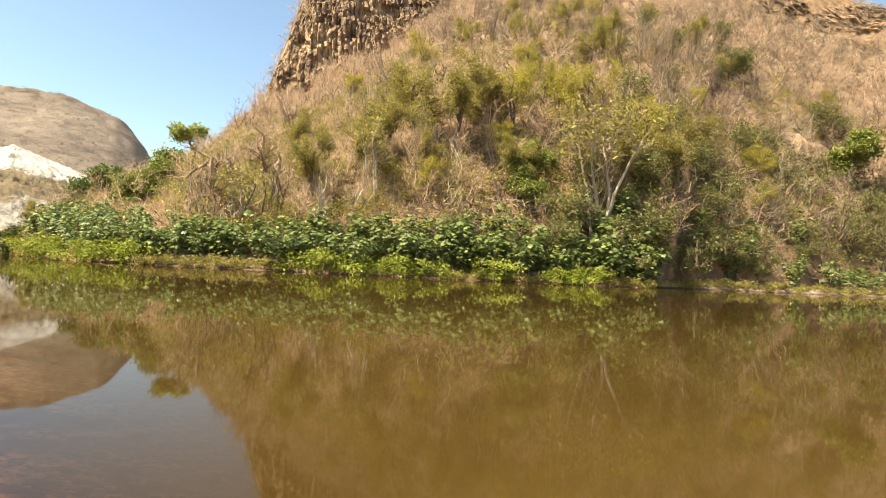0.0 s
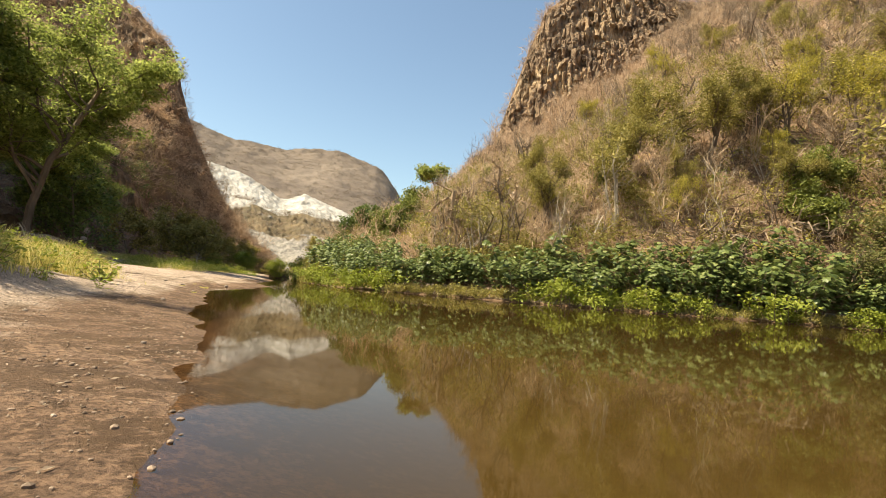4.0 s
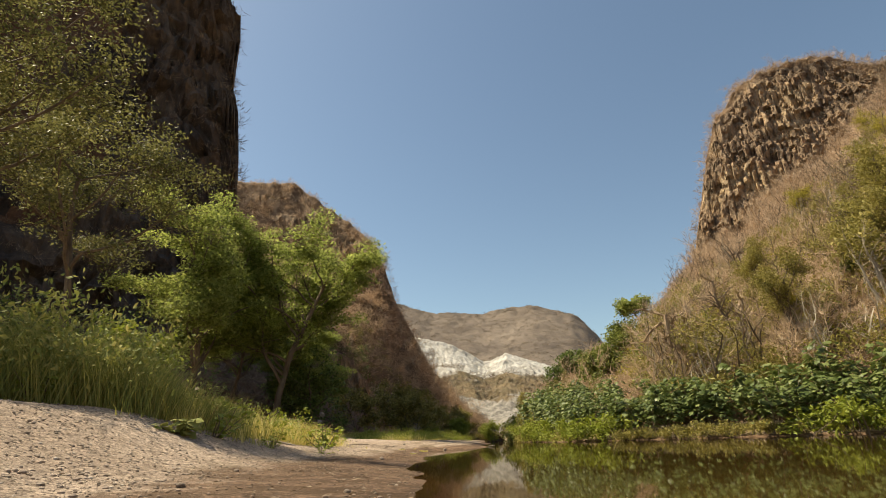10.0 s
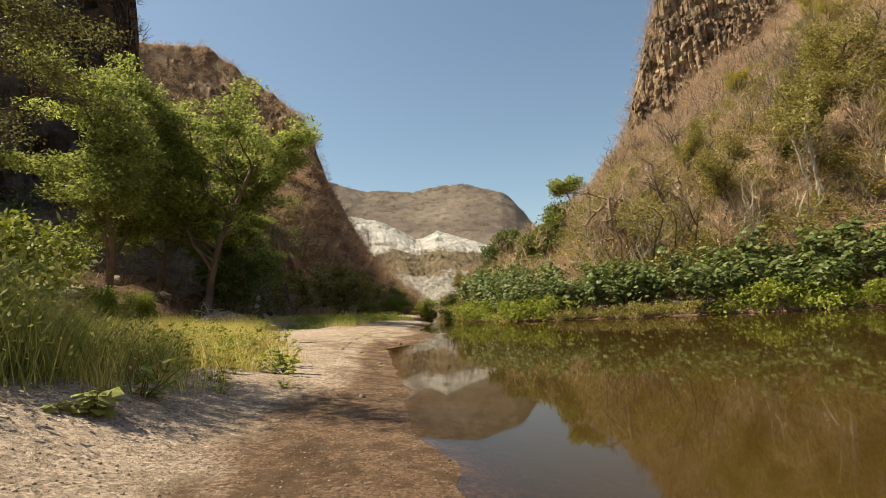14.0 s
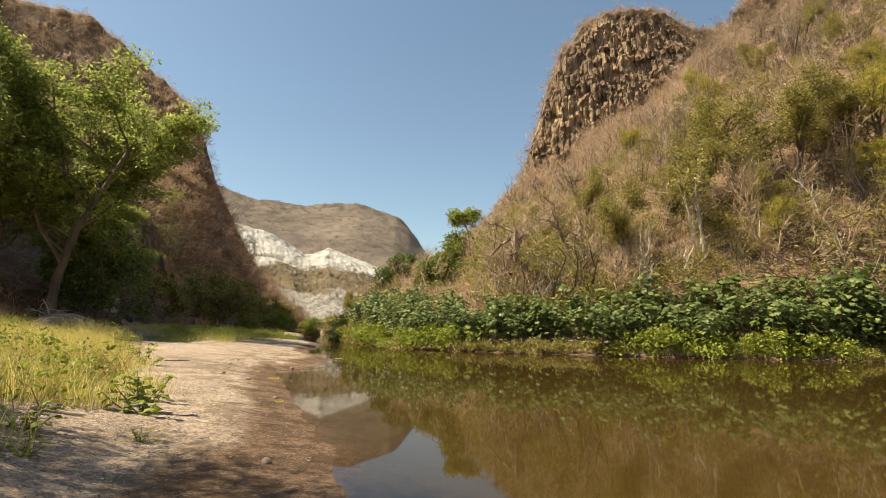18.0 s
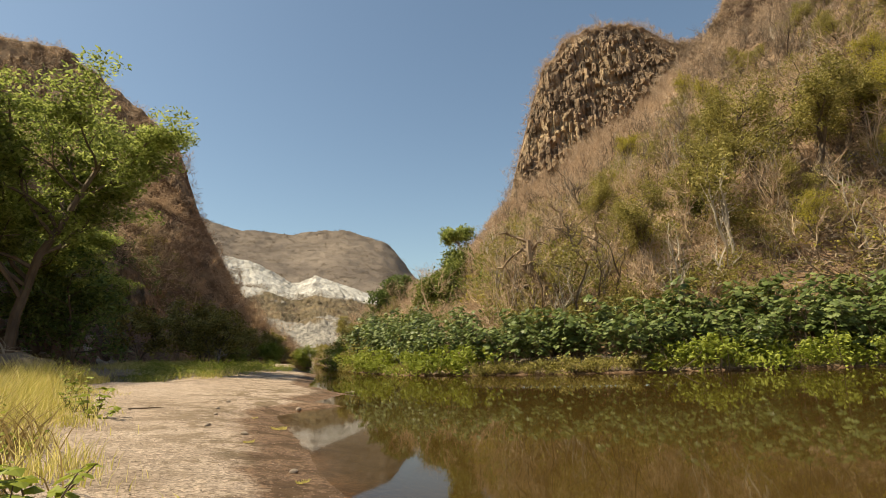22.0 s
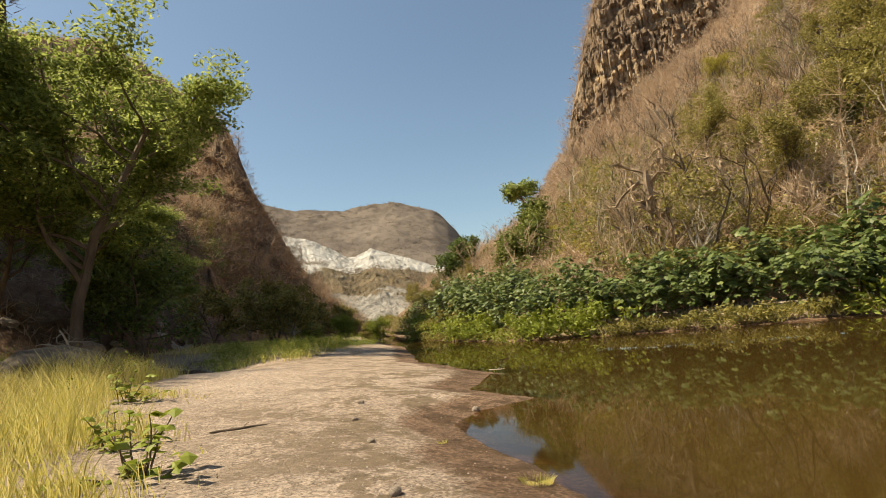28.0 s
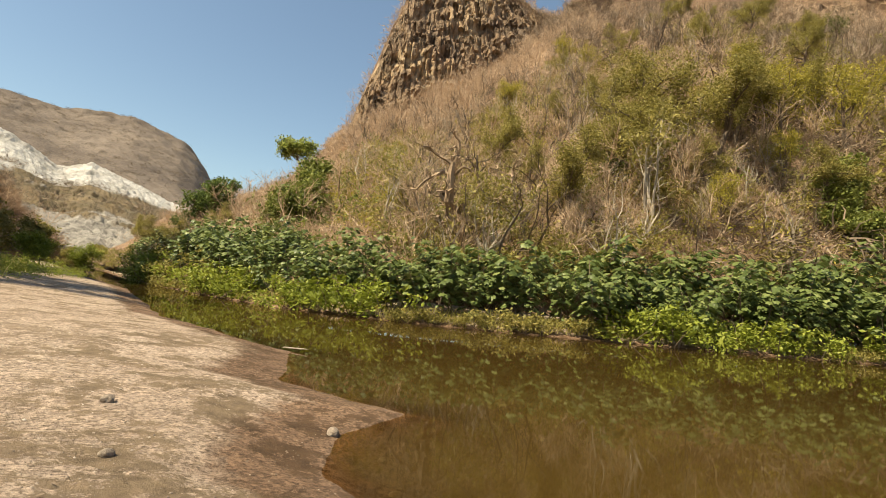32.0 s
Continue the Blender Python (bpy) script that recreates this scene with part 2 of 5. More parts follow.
M_SHADEROCK = mat("shaded_basalt", shaded_cliff_build)


def quarry_build(nt, b):
    """Blasted pale rock, streaked, over rusty and scrubby lower benches (by height)."""
    pale = ramp(nt, noise_out(nt, 0.11, 10, 0.75, squash=(1, 1, 0.6)), [(0.32, (0.22, 0.20, 0.17)), (0.46, (0.40, 0.38, 0.345)), (0.6, (0.58, 0.56, 0.525)), (0.75, (0.68, 0.67, 0.64))])
    low = ramp(nt, noise_out(nt, 0.09, 8, 0.7), [(0.35, (0.09, 0.075, 0.04)), (0.55, (0.17, 0.125, 0.07)), (0.72, (0.27, 0.20, 0.11))])
    grey = ramp(nt, noise_out(nt, 0.35, 8, 0.7, squash=(1, 1, 0.2)), [(0.35, (0.14, 0.13, 0.115)), (0.6, (0.40, 0.37, 0.325))])
    tc = nt.nodes.new("ShaderNodeTexCoord")
    sep = nt.nodes.new("ShaderNodeSeparateXYZ")
    nt.links.new(tc.outputs["Object"], sep.inputs[0])
    wob = node(nt, "ShaderNodeMath")
    wob.operation = "MULTIPLY_ADD"
    nt.links.new(noise_out(nt, 0.06, 6, 0.6), wob.inputs[0])
    wob.inputs[1].default_value = 26.0
    nt.links.new(sep.outputs[2], wob.inputs[2])
    z = node(nt, "ShaderNodeMapRange")
    nt.links.new(wob.outputs[0], z.inputs[0])
    z.inputs[1].default_value, z.inputs[2].default_value = 0.0, 75.0
    k1 = ramp(nt, z.outputs[0], [(0.32, (0, 0, 0)), (0.35, (1, 1, 1))])
    k2 = ramp(nt, z.outputs[0], [(0.50, (0, 0, 0)), (0.53, (1, 1, 1))])
    nt.links.new(mix(nt, k2, mix(nt, k1, grey, low), pale), b.inputs["Base Color"])
    b.inputs["Roughness"].default_value = 0.95
    bump(nt, b, noise_out(nt, 0.5, 8, 0.7), 1.0, 2.0)


M_WHITE = mat("quarry_rock", quarry_build)


def gravel_build(nt, b):
    """Grey-tan pebbly gravel, brown mud patches, dark and damp near the waterline."""
    base = ramp(nt, noise_out(nt, 0.5, 6, 0.6), [(0.3, (0.305, 0.232, 0.178)), (0.5, (0.385, 0.30, 0.236)), (0.72, (0.47, 0.378, 0.305))])
    tc = nt.nodes.new("ShaderNodeTexCoord")
    vor = node(nt, "ShaderNodeTexVoronoi", Scale=38.0)
    nt.links.new(tc.outputs["Object"], vor.inputs["Vector"])
    peb = ramp(nt, vor.outputs["Color"], [(0.15, (0.68, 0.66, 0.64)), (0.5, (0.97, 0.97, 0.97)), (0.85, (1.3, 1.28, 1.26))])
    grit = ramp(nt, noise_out(nt, 55.0, 4, 0.7), [(0.36, (0.45, 0.43, 0.41)), (0.5, (1.0, 1.0, 1.0)), (0.68, (1.3, 1.3, 1.3))])
    grav = mix(nt, 1.0, mix(nt, 1.0, base, peb, "MULTIPLY"), grit, "MULTIPLY")
    mud = ramp(nt, noise_out(nt, 7.0, 8, 0.7), [(0.35, (0.12, 0.085, 0.053)), (0.65, (0.24, 0.175, 0.115))])
    patch = ramp(nt, noise_out(nt, 2.4, 12, 0.8), [(0.49, (0, 0, 0)), (0.535, (1, 1, 1))])
    sep = nt.nodes.new("ShaderNodeSeparateXYZ")
    nt.links.new(tc.outputs["Object"], sep.inputs[0])
    reach = node(nt, "ShaderNodeMath")  # the mud spreads wider up the river
    reach.operation = "MULTIPLY_ADD"
    nt.links.new(sep.outputs[1], reach.inputs[0])
    reach.inputs[1].default_value = -0.012
    nt.links.new(sep.outputs[2], reach.inputs[2])
    low = ramp(nt, reach.outputs[0], [(0.02, (1, 1, 1)), (0.14, (0.06, 0.06, 0.06))])
    col = mix(nt, mix(nt, 1.0, patch, low, "MULTIPLY"), grav, mud)
    wob = node(nt, "ShaderNodeMath")
    wob.operation = "MULTIPLY_ADD"
    nt.links.new(noise_out(nt, 2.6, 10, 0.72), wob.inputs[0])
    wob.inputs[1].default_value = -0.13
    nt.links.new(sep.outputs[2], wob.inputs[2])
    wet = ramp(nt, wob.outputs[0], [(0.0, (1, 1, 1)), (0.03, (0, 0, 0))])
    damp = mix(nt, 1.0, col, (0.46, 0.37, 0.30), "MULTIPLY")
    nt.links.new(mix(nt, wet, col, damp), b.inputs["Base Color"])
    b.inputs["Roughness"].default_value = 0.85
    b.inputs["Specular IOR Level"].default_value = 0.25
    hgt = mix(nt, 0.6, noise_out(nt, 60.0, 6, 0.7), noise_out(nt, 17.0, 10, 0.75))
    bump(nt, b, hgt, 1.0, 0.04)


M_GROUND = mat("gravel", gravel_build)


def water_build(nt, b):
    """Murky water: the bed shows through at the edges, the body is olive-brown, Fresnel gives the mirror."""
    murk = nt.nodes.new("ShaderNodeAttribute")
    murk.attribute_name = "murk"
    body = node(nt, "ShaderNodeBsdfDiffuse", Color=(0.047, 0.0285, 0.0078, 1))
    clear = node(nt, "ShaderNodeBsdfTransparent", Color=(0.76, 0.63, 0.43, 1))
    under, top = nt.nodes.new("ShaderNodeMixShader"), nt.nodes.new("ShaderNodeMixShader")
    gloss = node(nt, "ShaderNodeBsdfGlossy", Roughness=0.03)
    fres = node(nt, "ShaderNodeFresnel", IOR=1.33)
    bmp = node(nt, "ShaderNodeBump", Strength=0.007, Distance=0.02)
    nt.links.new(noise_out(nt, 1.5, 3, 0.5), bmp.inputs["Height"])
    for n in (gloss, fres):
        nt.links.new(bmp.outputs[0], n.inputs["Normal"])
    nt.links.new(murk.outputs["Fac"], under.inputs[0])
    nt.links.new(clear.outputs[0], under.inputs[1])
    nt.links.new(body.outputs[0], under.inputs[2])
    nt.links.new(fres.outputs[0], top.inputs[0])
    nt.links.new(under.outputs[0], top.inputs[1])
    nt.links.new(gloss.outputs[0], top.inputs[2])
    nt.links.new(top.outputs[0], nt.nodes["Material Output"].inputs[0])


M_WATER = mat("river_water", water_build)


def leaf_mat(name, stops, trans=0.3, rough=0.55):
    """Leaves: a colour of its own for each island, some light through the blade."""
    def build(nt, b):
        geo = nt.nodes.new("ShaderNodeNewGeometry")
        big = noise_out(nt, 0.5, 3)
        addm = node(nt, "ShaderNodeMath")
        addm.operation = "MULTIPLY_ADD"
        nt.links.new(geo.outputs["Random Per Island"], addm.inputs[0])
        addm.inputs[1].default_value = 0.7
        sub = node(nt, "ShaderNodeMath")
        sub.operation = "MULTIPLY_ADD"
        nt.links.new(big, sub.inputs[0])
        sub.inputs[1].default_value, sub.inputs[2].default_value = 0.6, -0.15
        nt.links.new(sub.outputs[0], addm.inputs[2])
        c = ramp(nt, addm.outputs[0], stops)
        nt.links.new(c, b.inputs["Base Color"])
        b.inputs["Roughness"].default_value = rough
        b.inputs["Specular IOR Level"].default_value = 0.3
        t = nt.nodes.new("ShaderNodeBsdfTranslucent")
        nt.links.new(c, t.inputs["Color"])
        m = nt.nodes.new("ShaderNodeMixShader")
        m.inputs[0].default_value = trans
        nt.links.new(b.outputs[0], m.inputs[1])
        nt.links.new(t.outputs[0], m.inputs[2])
        nt.links.new(m.outputs[0], nt.nodes["Material Output"].inputs[0])
    return mat(name, build)


M_TWIG = leaf_mat("dry_twigs", [(0.1, (0.269, 0.185, 0.118)), (0.5, (0.47, 0.342, 0.23)), (0.9, (0.694, 0.538, 0.392))], 0.25, 0.9)
M_TWIG_RED = leaf_mat("rusty_twigs", [(0.1, (0.27, 0.15, 0.08)), (0.5, (0.42, 0.25, 0.135)), (0.9, (0.56, 0.37, 0.22))], 0.2, 0.9)
M_THICKET = leaf_mat("grey_brown_twigs", [(0.1, (0.11, 0.08, 0.058)), (0.5, (0.215, 0.16, 0.115)), (0.9, (0.36, 0.28, 0.20))], 0.1, 0.9)
M_OLIVE = leaf_mat("olive_leaves", [(0.1, (0.136, 0.122, 0.0314)), (0.5, (0.259, 0.228, 0.0604)), (0.9, (0.432, 0.361, 0.121))], 0.4)
M_GOLD = leaf_mat("yellow_leaves", [(0.1, (0.21, 0.19, 0.03)), (0.5, (0.36, 0.315, 0.05)), (0.9, (0.50, 0.42, 0.09))], 0.4)
M_GREEN = leaf_mat("green_leaves", [(0.1, (0.123, 0.155, 0.0382)), (0.5, (0.247, 0.288, 0.073)), (0.9, (0.408, 0.436, 0.14))], 0.68)
M_DARK = leaf_mat("dark_green_leaves", [(0.1, (0.0562, 0.0875, 0.0216)), (0.5, (0.119, 0.169, 0.0408)), (0.9, (0.213, 0.269, 0.072))], 0.25)
M_CASTOR = leaf_mat("castor_leaves", [(0.1, (0.0525, 0.078, 0.0213)), (0.5, (0.121, 0.16, 0.0451)), (0.9, (0.263, 0.295, 0.107))], 0.3, 0.42)
M_DULL = leaf_mat("dull_leaves", [(0.1, (0.0803, 0.0833, 0.0286)), (0.5, (0.15, 0.149, 0.051)), (0.9, (0.252, 0.238, 0.0918))], 0.4)
M_MOSS = leaf_mat("moss_green_leaves", [(0.1, (0.0833, 0.107, 0.0234)), (0.5, (0.173, 0.202, 0.0445)), (0.9, (0.297, 0.309, 0.0878))], 0.3)
M_LIME = leaf_mat("lime_leaves", [(0.1, (0.121, 0.151, 0.018)), (0.5, (0.22, 0.259, 0.034)), (0.9, (0.341, 0.367, 0.07))], 0.35)
M_GRASS = leaf_mat("yellow_green_grass", [(0.1, (0.338, 0.325, 0.0739)), (0.5, (0.597, 0.522, 0.158)), (0.9, (0.775, 0.67, 0.335))], 0.5, 0.7)
M_REED = leaf_mat("grey_green_grass", [(0.1, (0.145, 0.182, 0.0455)), (0.5, (0.29, 0.308, 0.0845)), (0.9, (0.493, 0.434, 0.156))], 0.3, 0.7)
M_STRAW = leaf_mat("straw", [(0.1, (0.22, 0.15, 0.055)), (0.5, (0.34, 0.245, 0.10)), (0.9, (0.45, 0.34, 0.16))], 0.2, 0.8)


def bark_mat(name, a, b_):
    def build(nt, b):
        nt.links.new(ramp(nt, noise_out(nt, 3.0, 6, 0.6, squash=(1, 1, 0.3)), [(0.3, a), (0.7, b_)]), b.inputs["Base Color"])
        b.inputs["Roughness"].default_value = 0.9
        bump(nt, b, noise_out(nt, 9.0, 5, 0.6, squash=(1, 1, 0.3)), 0.6, 0.03)
    return mat(name, build)


M_BARK = bark_mat("grey_brown_bark", (0.07, 0.05, 0.035), (0.20, 0.15, 0.105))
M_PALE = bark_mat("pale_bark", (0.24, 0.20, 0.15), (0.48, 0.42, 0.34))
M_STONE = ground_mat("river_stone", 4.0, [(0.3, (0.25, 0.20, 0.155)), (0.7, (0.43, 0.36, 0.295))], 0.01)


def pebble_build(nt, b):
    geo = nt.nodes.new("ShaderNodeNewGeometry")
    nt.links.new(ramp(nt, geo.outputs["Random Per Island"], [(0.0, (0.13, 0.10, 0.078)), (0.4, (0.25, 0.197, 0.155)), (0.9, (0.35, 0.285, 0.232)), (1.0, (0.55, 0.49, 0.43))]), b.inputs["Base Color"])
    b.inputs["Roughness"].default_value = 0.85
    dry = b.inputs["Base Color"].links[0].from_socket
    tc, sep = nt.nodes.new("ShaderNodeTexCoord"), nt.nodes.new("ShaderNodeSeparateXYZ")
    nt.links.new(tc.outputs["Object"], sep.inputs[0])
    wob = node(nt, "ShaderNodeMath")
    wob.operation = "MULTIPLY_ADD"
    nt.links.new(noise_out(nt, 2.6, 10, 0.72), wob.inputs[0])
    wob.inputs[1].default_value = -0.13
    nt.links.new(sep.outputs[2], wob.inputs[2])
    wet = ramp(nt, wob.outputs[0], [(0.0, (1, 1, 1)), (0.03, (0, 0, 0))])
    nt.links.new(mix(nt, wet, dry, mix(nt, 1.0, dry, (0.78, 0.70, 0.62), "MULTIPLY")), b.inputs["Base Color"])


M_PEBBLE = mat("pebbles", pebble_build)

# ---- ground sheet ----
gx = np.concatenate([-np.geomspace(3000, 60, 14), np.linspace(-55, -8, 60), np.linspace(-7.8, 6, 170), np.linspace(6.3, 60, 120), np.geomspace(65, 3000, 14)])
gy = np.concatenate([-np.geomspace(3000, 30, 12), np.linspace(-25, -6, 30), np.linspace(-5.8, 20, 260), np.linspace(20.3, 60, 100), np.geomspace(64, 3000, 24)])
X, Y = np.meshgrid(gx, gy, indexing="ij")
Z = ground_z(X, Y)
ground = new("ground", mesh_np("ground", np.stack([X, Y, Z], -1).reshape(-1, 3), grid_faces(*X.shape)[:, ::-1], True, M_GROUND))
tagged(ground, "dry gravel river bar with a wet brown edge", "ground", kind="structure")
wx, wy = np.meshgrid(np.concatenate([np.linspace(-60, -14, 10), np.linspace(-13, 5, 140), np.linspace(6, 150, 24)]), np.concatenate([np.linspace(-70, -8, 8), np.linspace(-7, 32, 240), np.linspace(34, 125, 20)]), indexing="ij")
water_me = mesh_np("water", np.stack([wx, wy, 0 * wx], -1).reshape(-1, 3), grid_faces(*wx.shape)[:, ::-1], True, M_WATER)
depth = np.clip(-ground_z(wx, wy), 0, None).ravel()
water_me.attributes.new("murk", "FLOAT", "POINT").data.foreach_set("value", (1 - np.exp(-depth / 0.065)).astype(np.float32))
water = new("water", water_me)
tagged(water, "still greenish-brown river pool reflecting the canyon", "water", kind="structure")

# ---- right mountain: slope, cliff, ridge ----
R_EL = [(-11, 0.2), (-8.5, 0.8), (-6.5, 2.4), (-5, 4.4), (-2, 6.3), (1, 7.6), (4, 9.5), (7, 11.3), (9, 13.8), (11.2, 16.0), (12.7, 21.2), (14.5, 25.7), (16.1, 29.3), (18.9, 31.8), (22.4, 32.3), (26, 31.6), (28, 30.5), (29.4, 29.6), (31.0, 28.8), (32.8, 28.7), (34.2, 30.3), (36, 32.6), (42, 35.5), (52, 35), (60, 31.5), (66, 27), (69, 24), (73, 22), (90, 20), (120, 18), (181, 16)]
R_BASE = [(-11, 0.1), (-6.5, 1.8), (-5, 3.7), (-2, 5.6), (1, 6.9), (5, 9.4), (11, 15.4), (17, 18), (24, 22.3), (29.5, 26), (33, 27.6), (45, 30), (60, 26), (70, 20), (181, 14)]
R_D = [(-11, 92), (-5, 80), (-2, 72), (5, 75), (11, 108), (20, 112), (30, 120), (40, 150), (60, 160), (181, 170)]
R_TOE = [(math.degrees(math.atan2(x, y)), math.hypot(x, y) + 2.0) for x, y in BANK if -12 < math.degrees(math.atan2(x, y)) < 100] + [(181, 60)]


def right_profile(az, s):
    b = interp(az, R_TOE)
    d, top, base = interp(az, R_D), np.radians(interp(az, R_EL)), np.radians(interp(az, R_BASE))
    base = np.minimum(base, top - 0.004)
    d = np.maximum(d, b + 8)
    zb, zt = d * np.tan(base), (d + 8) * np.tan(top)
    k = np.clip(s / 0.6, 0, 1)
    D = b + (d - b) * k
    Z = 0.55 + (zb - 0.55) * k**0.85
    c = np.clip((s - 0.6) / 0.25, 0, 1)
    e = np.clip((s - 0.85) / 0.15, 0, 1)
    return D + 8 * c + 60 * e, Z + (zt - zb) * c + (8 * e - 14 * e * e)


right_az = np.concatenate([np.linspace(-11, 9.6, 70), np.linspace(10, 36, 210), np.linspace(36.4, 75, 120), np.linspace(76, 180, 60)])
right_s = np.concatenate([np.linspace(0, 0.595, 70), np.linspace(0.6, 0.86, 110), np.linspace(0.87, 1, 14)])
RV, R_ROCK = land("right_mountain", right_az, right_s, right_profile, (M_SLOPE, M_CLIFF), lambda a, s: np.where(s < 0.6, 1.8 * np.clip(s / 0.15, 0, 1), 2.0) * np.clip((a + 11) / 12, 0.1, 1),
                  "steep dry hillside rising to a brown basalt cliff", 11,
                  rocky=lambda a, s, n: ((a > 10.5) & (a < 30.5)) * np.clip((s - 0.61) / 0.02, 0, 1) * np.clip((0.845 - s) / 0.03, 0, 1) * (n + 0.055 * (28.5 - a) + 0.2 > 0) + ((a > 33) & (s > 0.5) & (s < 0.86) & (n > 0.12)) * 1.0)

# ---- left canyon wall in shade ----
L_EL = [(-180, 16), (-120, 17), (-95, 18), (-75, 21), (-69, 28), (-64, 42), (-58, 46), (-46, 46), (-42.0, 42), (-40.9, 36), (-40.4, 31), (-39.7, 27), (-39.2, 18)]


def left_profile(az, s):
    d = interp(az, [(-180, 40), (-120, 40), (-90, 40), (-70, 46), (-55, 50), (-45, 50), (-39, 52)])
    zt = (d + 4) * np.tan(np.radians(interp(az, L_EL)))
    t = np.clip(s / 0.35, 0, 1)
    c = np.clip((s - 0.35) / 0.45, 0, 1)
    e = np.clip((s - 0.8) / 0.2, 0, 1)
    return d - 26.5 * (1 - t) + 4 * c + 50 * e, 0.3 + 10.7 * t**0.9 + (zt - 11.0) * c - 4 * e


# rock colour is darkened here to carry the wall's shade
LV, L_ROCK = land("left_cliff", np.linspace(-180, -39, 360), np.linspace(0, 1, 130), left_profile, (M_TALUS, M_SHADEROCK), lambda a, s: np.where(s < 0.35, 0.9 * np.clip(s / 0.06, 0, 1), 1.9), "dark shaded basalt canyon wall above a reddish talus", 21, 9,
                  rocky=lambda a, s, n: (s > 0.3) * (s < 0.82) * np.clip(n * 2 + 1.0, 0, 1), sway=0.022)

# ---- middle hill on the left ----
H_EL = [(-62, 24), (-45, 27), (-40, 26.6), (-33.4, 27.3), (-28.3, 24.5), (-25, 22.3), (-23.3, 20.8), (-22.2, 17.6), (-21.0, 14.3), (-17.0, 7.2), (-13.2, 2.8), (-10, 0.5)]


def mid_profile(az, s):
    d = interp(az, [(-62, 130), (-40, 120), (-22, 100), (-17, 96), (-10, 96)])
    b = interp(az, [(-62, 55), (-40, 58), (-25, 70), (-17, 84), (-10, 92)])
    zt = d * np.tan(np.radians(interp(az, H_EL)))
    k = np.clip(s / 0.55, 0, 1)
    zk = 0.66 * zt
    c = np.clip((s - 0.55) / 0.25, 0, 1)
    e = np.clip((s - 0.8) / 0.2, 0, 1)
    low = interp(az, [(-62, 0.3), (-33, 0.36), (-26, 0.34), (-22.5, 0.14), (-19, 0.03), (-13, 0.0)]) * zk * np.clip(k / 0.035, 0, 1)  # a sheer foot, then the slope
    return b + (d - 6 - b) * k + 6 * c + 60 * e, 0.3 + low + (zk - 0.3 - low) * k + (zt - zk) * c - 12 * e * e


mid_az0, mid_s0 = np.linspace(-62, -10, 260), np.concatenate([np.linspace(0, 0.021, 26), np.linspace(0.028, 1, 132)])
HV, H_ROCK = land("left_hill", mid_az0, mid_s0, mid_profile, (M_SLOPE, M_CLIFF), lambda a, s: np.where(s < 0.55, 2.6, 1.3) * np.clip((-10 - a) / 6, 0.05, 1), "dry brown hill with a band of dark cliffs", 31,
                  rocky=lambda a, s, n: ((s > 0.62) * (s < 0.755) * (n > 0.3 - 0.55 * (a > -32)) + (s < 0.024) * 1.0) * 0.6 * np.clip((-12 - a) / 3, 0, 1))

# ---- talus between the wall and the hill ----
def talus_profile(az, s):
    b = interp(az, [(-42, 23.5), (-38, 24), (-31, 29.5), (-27, 42), (-23, 64)])
    return b + (70 - b) * s, 0.25 + interp(az, [(-42, 13), (-30, 12), (-26, 7), (-23, 1)]) * s**0.8


talus_az, talus_s = np.linspace(-42, -23, 90), np.linspace(0, 1, 70)
TV, T_ROCK = land("talus_slope", talus_az, talus_s, talus_profile, (M_TALUS, M_CLIFF), lambda a, s: 0.9 * np.clip(s / 0.06, 0, 1), "shaded reddish talus slope under the cliff", 27, 6)

# ---- far hill and quarry ----
F_EL = [(-40, 10), (-30, 13.5), (-21.1, 14.3), (-17.7, 13.3), (-11.7, 12.9), (-6.2, 13.5), (-2.4, 12.5), (-1, 11.3), (0.5, 9.2), (3, 6.5), (12, 5)]


def far_profile(az, s):
    d = interp(az, [(-40, 900), (12, 800)])
    zt = d * np.tan(np.radians(interp(az, F_EL)))
    k = np.clip(s / 0.8, 0, 1)
    e = np.clip((s - 0.8) / 0.2, 0, 1)
    return 330 + (d - 330) * k + 200 * e, zt * k**1.15 - 30 * e * e


FV, F_ROCK = land("far_hill", np.linspace(-40, 12, 220), np.linspace(0, 1, 120), far_profile, (M_FAR, M_CLIFF), lambda a, s: 13 * np.clip(s, 0.1, 1), "distant hazy brown mesa", 41, 90)

Q_EL = [(-24, 10.7), (-18.8, 10.5), (-15.4, 9.7), (-12.0, 7.8), (-11.3, 7.8), (-9.6, 8.5), (-5.8, 7.3), (-3, 6.2), (2, 5)]


def quarry_profile(az, s):
    d = interp(az, [(-24, 300), (2, 320)])
    zt = d * np.tan(np.radians(interp(az, Q_EL)))
    b = interp(az, [(-24, 180), (-13, 125), (2, 125)])
    k = np.clip(s / 0.85, 0, 1)
    st = (np.floor(k * 7) + np.clip((k * 7 % 1) * 2.2 - 0.3, 0, 1)) / 7
    e = np.clip((s - 0.85) / 0.15, 0, 1)
    return b + (d - b) * k + 60 * e, 0.2 + zt * np.clip(0.65 * st + 0.35 * k, 0, 1) - 3 * e


QV, Q_ROCK = land("quarry", np.linspace(-24, 2, 220), np.linspace(0, 1, 130), quarry_profile, (M_WHITE, M_WHITE), lambda a, s: 2.4 + 0 * s, "pale terraced quarry face of white rock", 51, 9)

# hills that close the valley behind the walk
BV, B_ROCK = land("back_hills", np.linspace(95, 265, 60), np.linspace(0, 1, 30), lambda a, s: (220 + 200 * s, 90 * np.sin(np.clip(s / 0.8, 0, 1) * math.pi / 2) - 40 * np.clip(s - 0.8, 0, 1)), (M_SLOPE, M_CLIFF), lambda a, s: 6.0 + 0 * s, "dry brown hills down the valley", 61, 40)


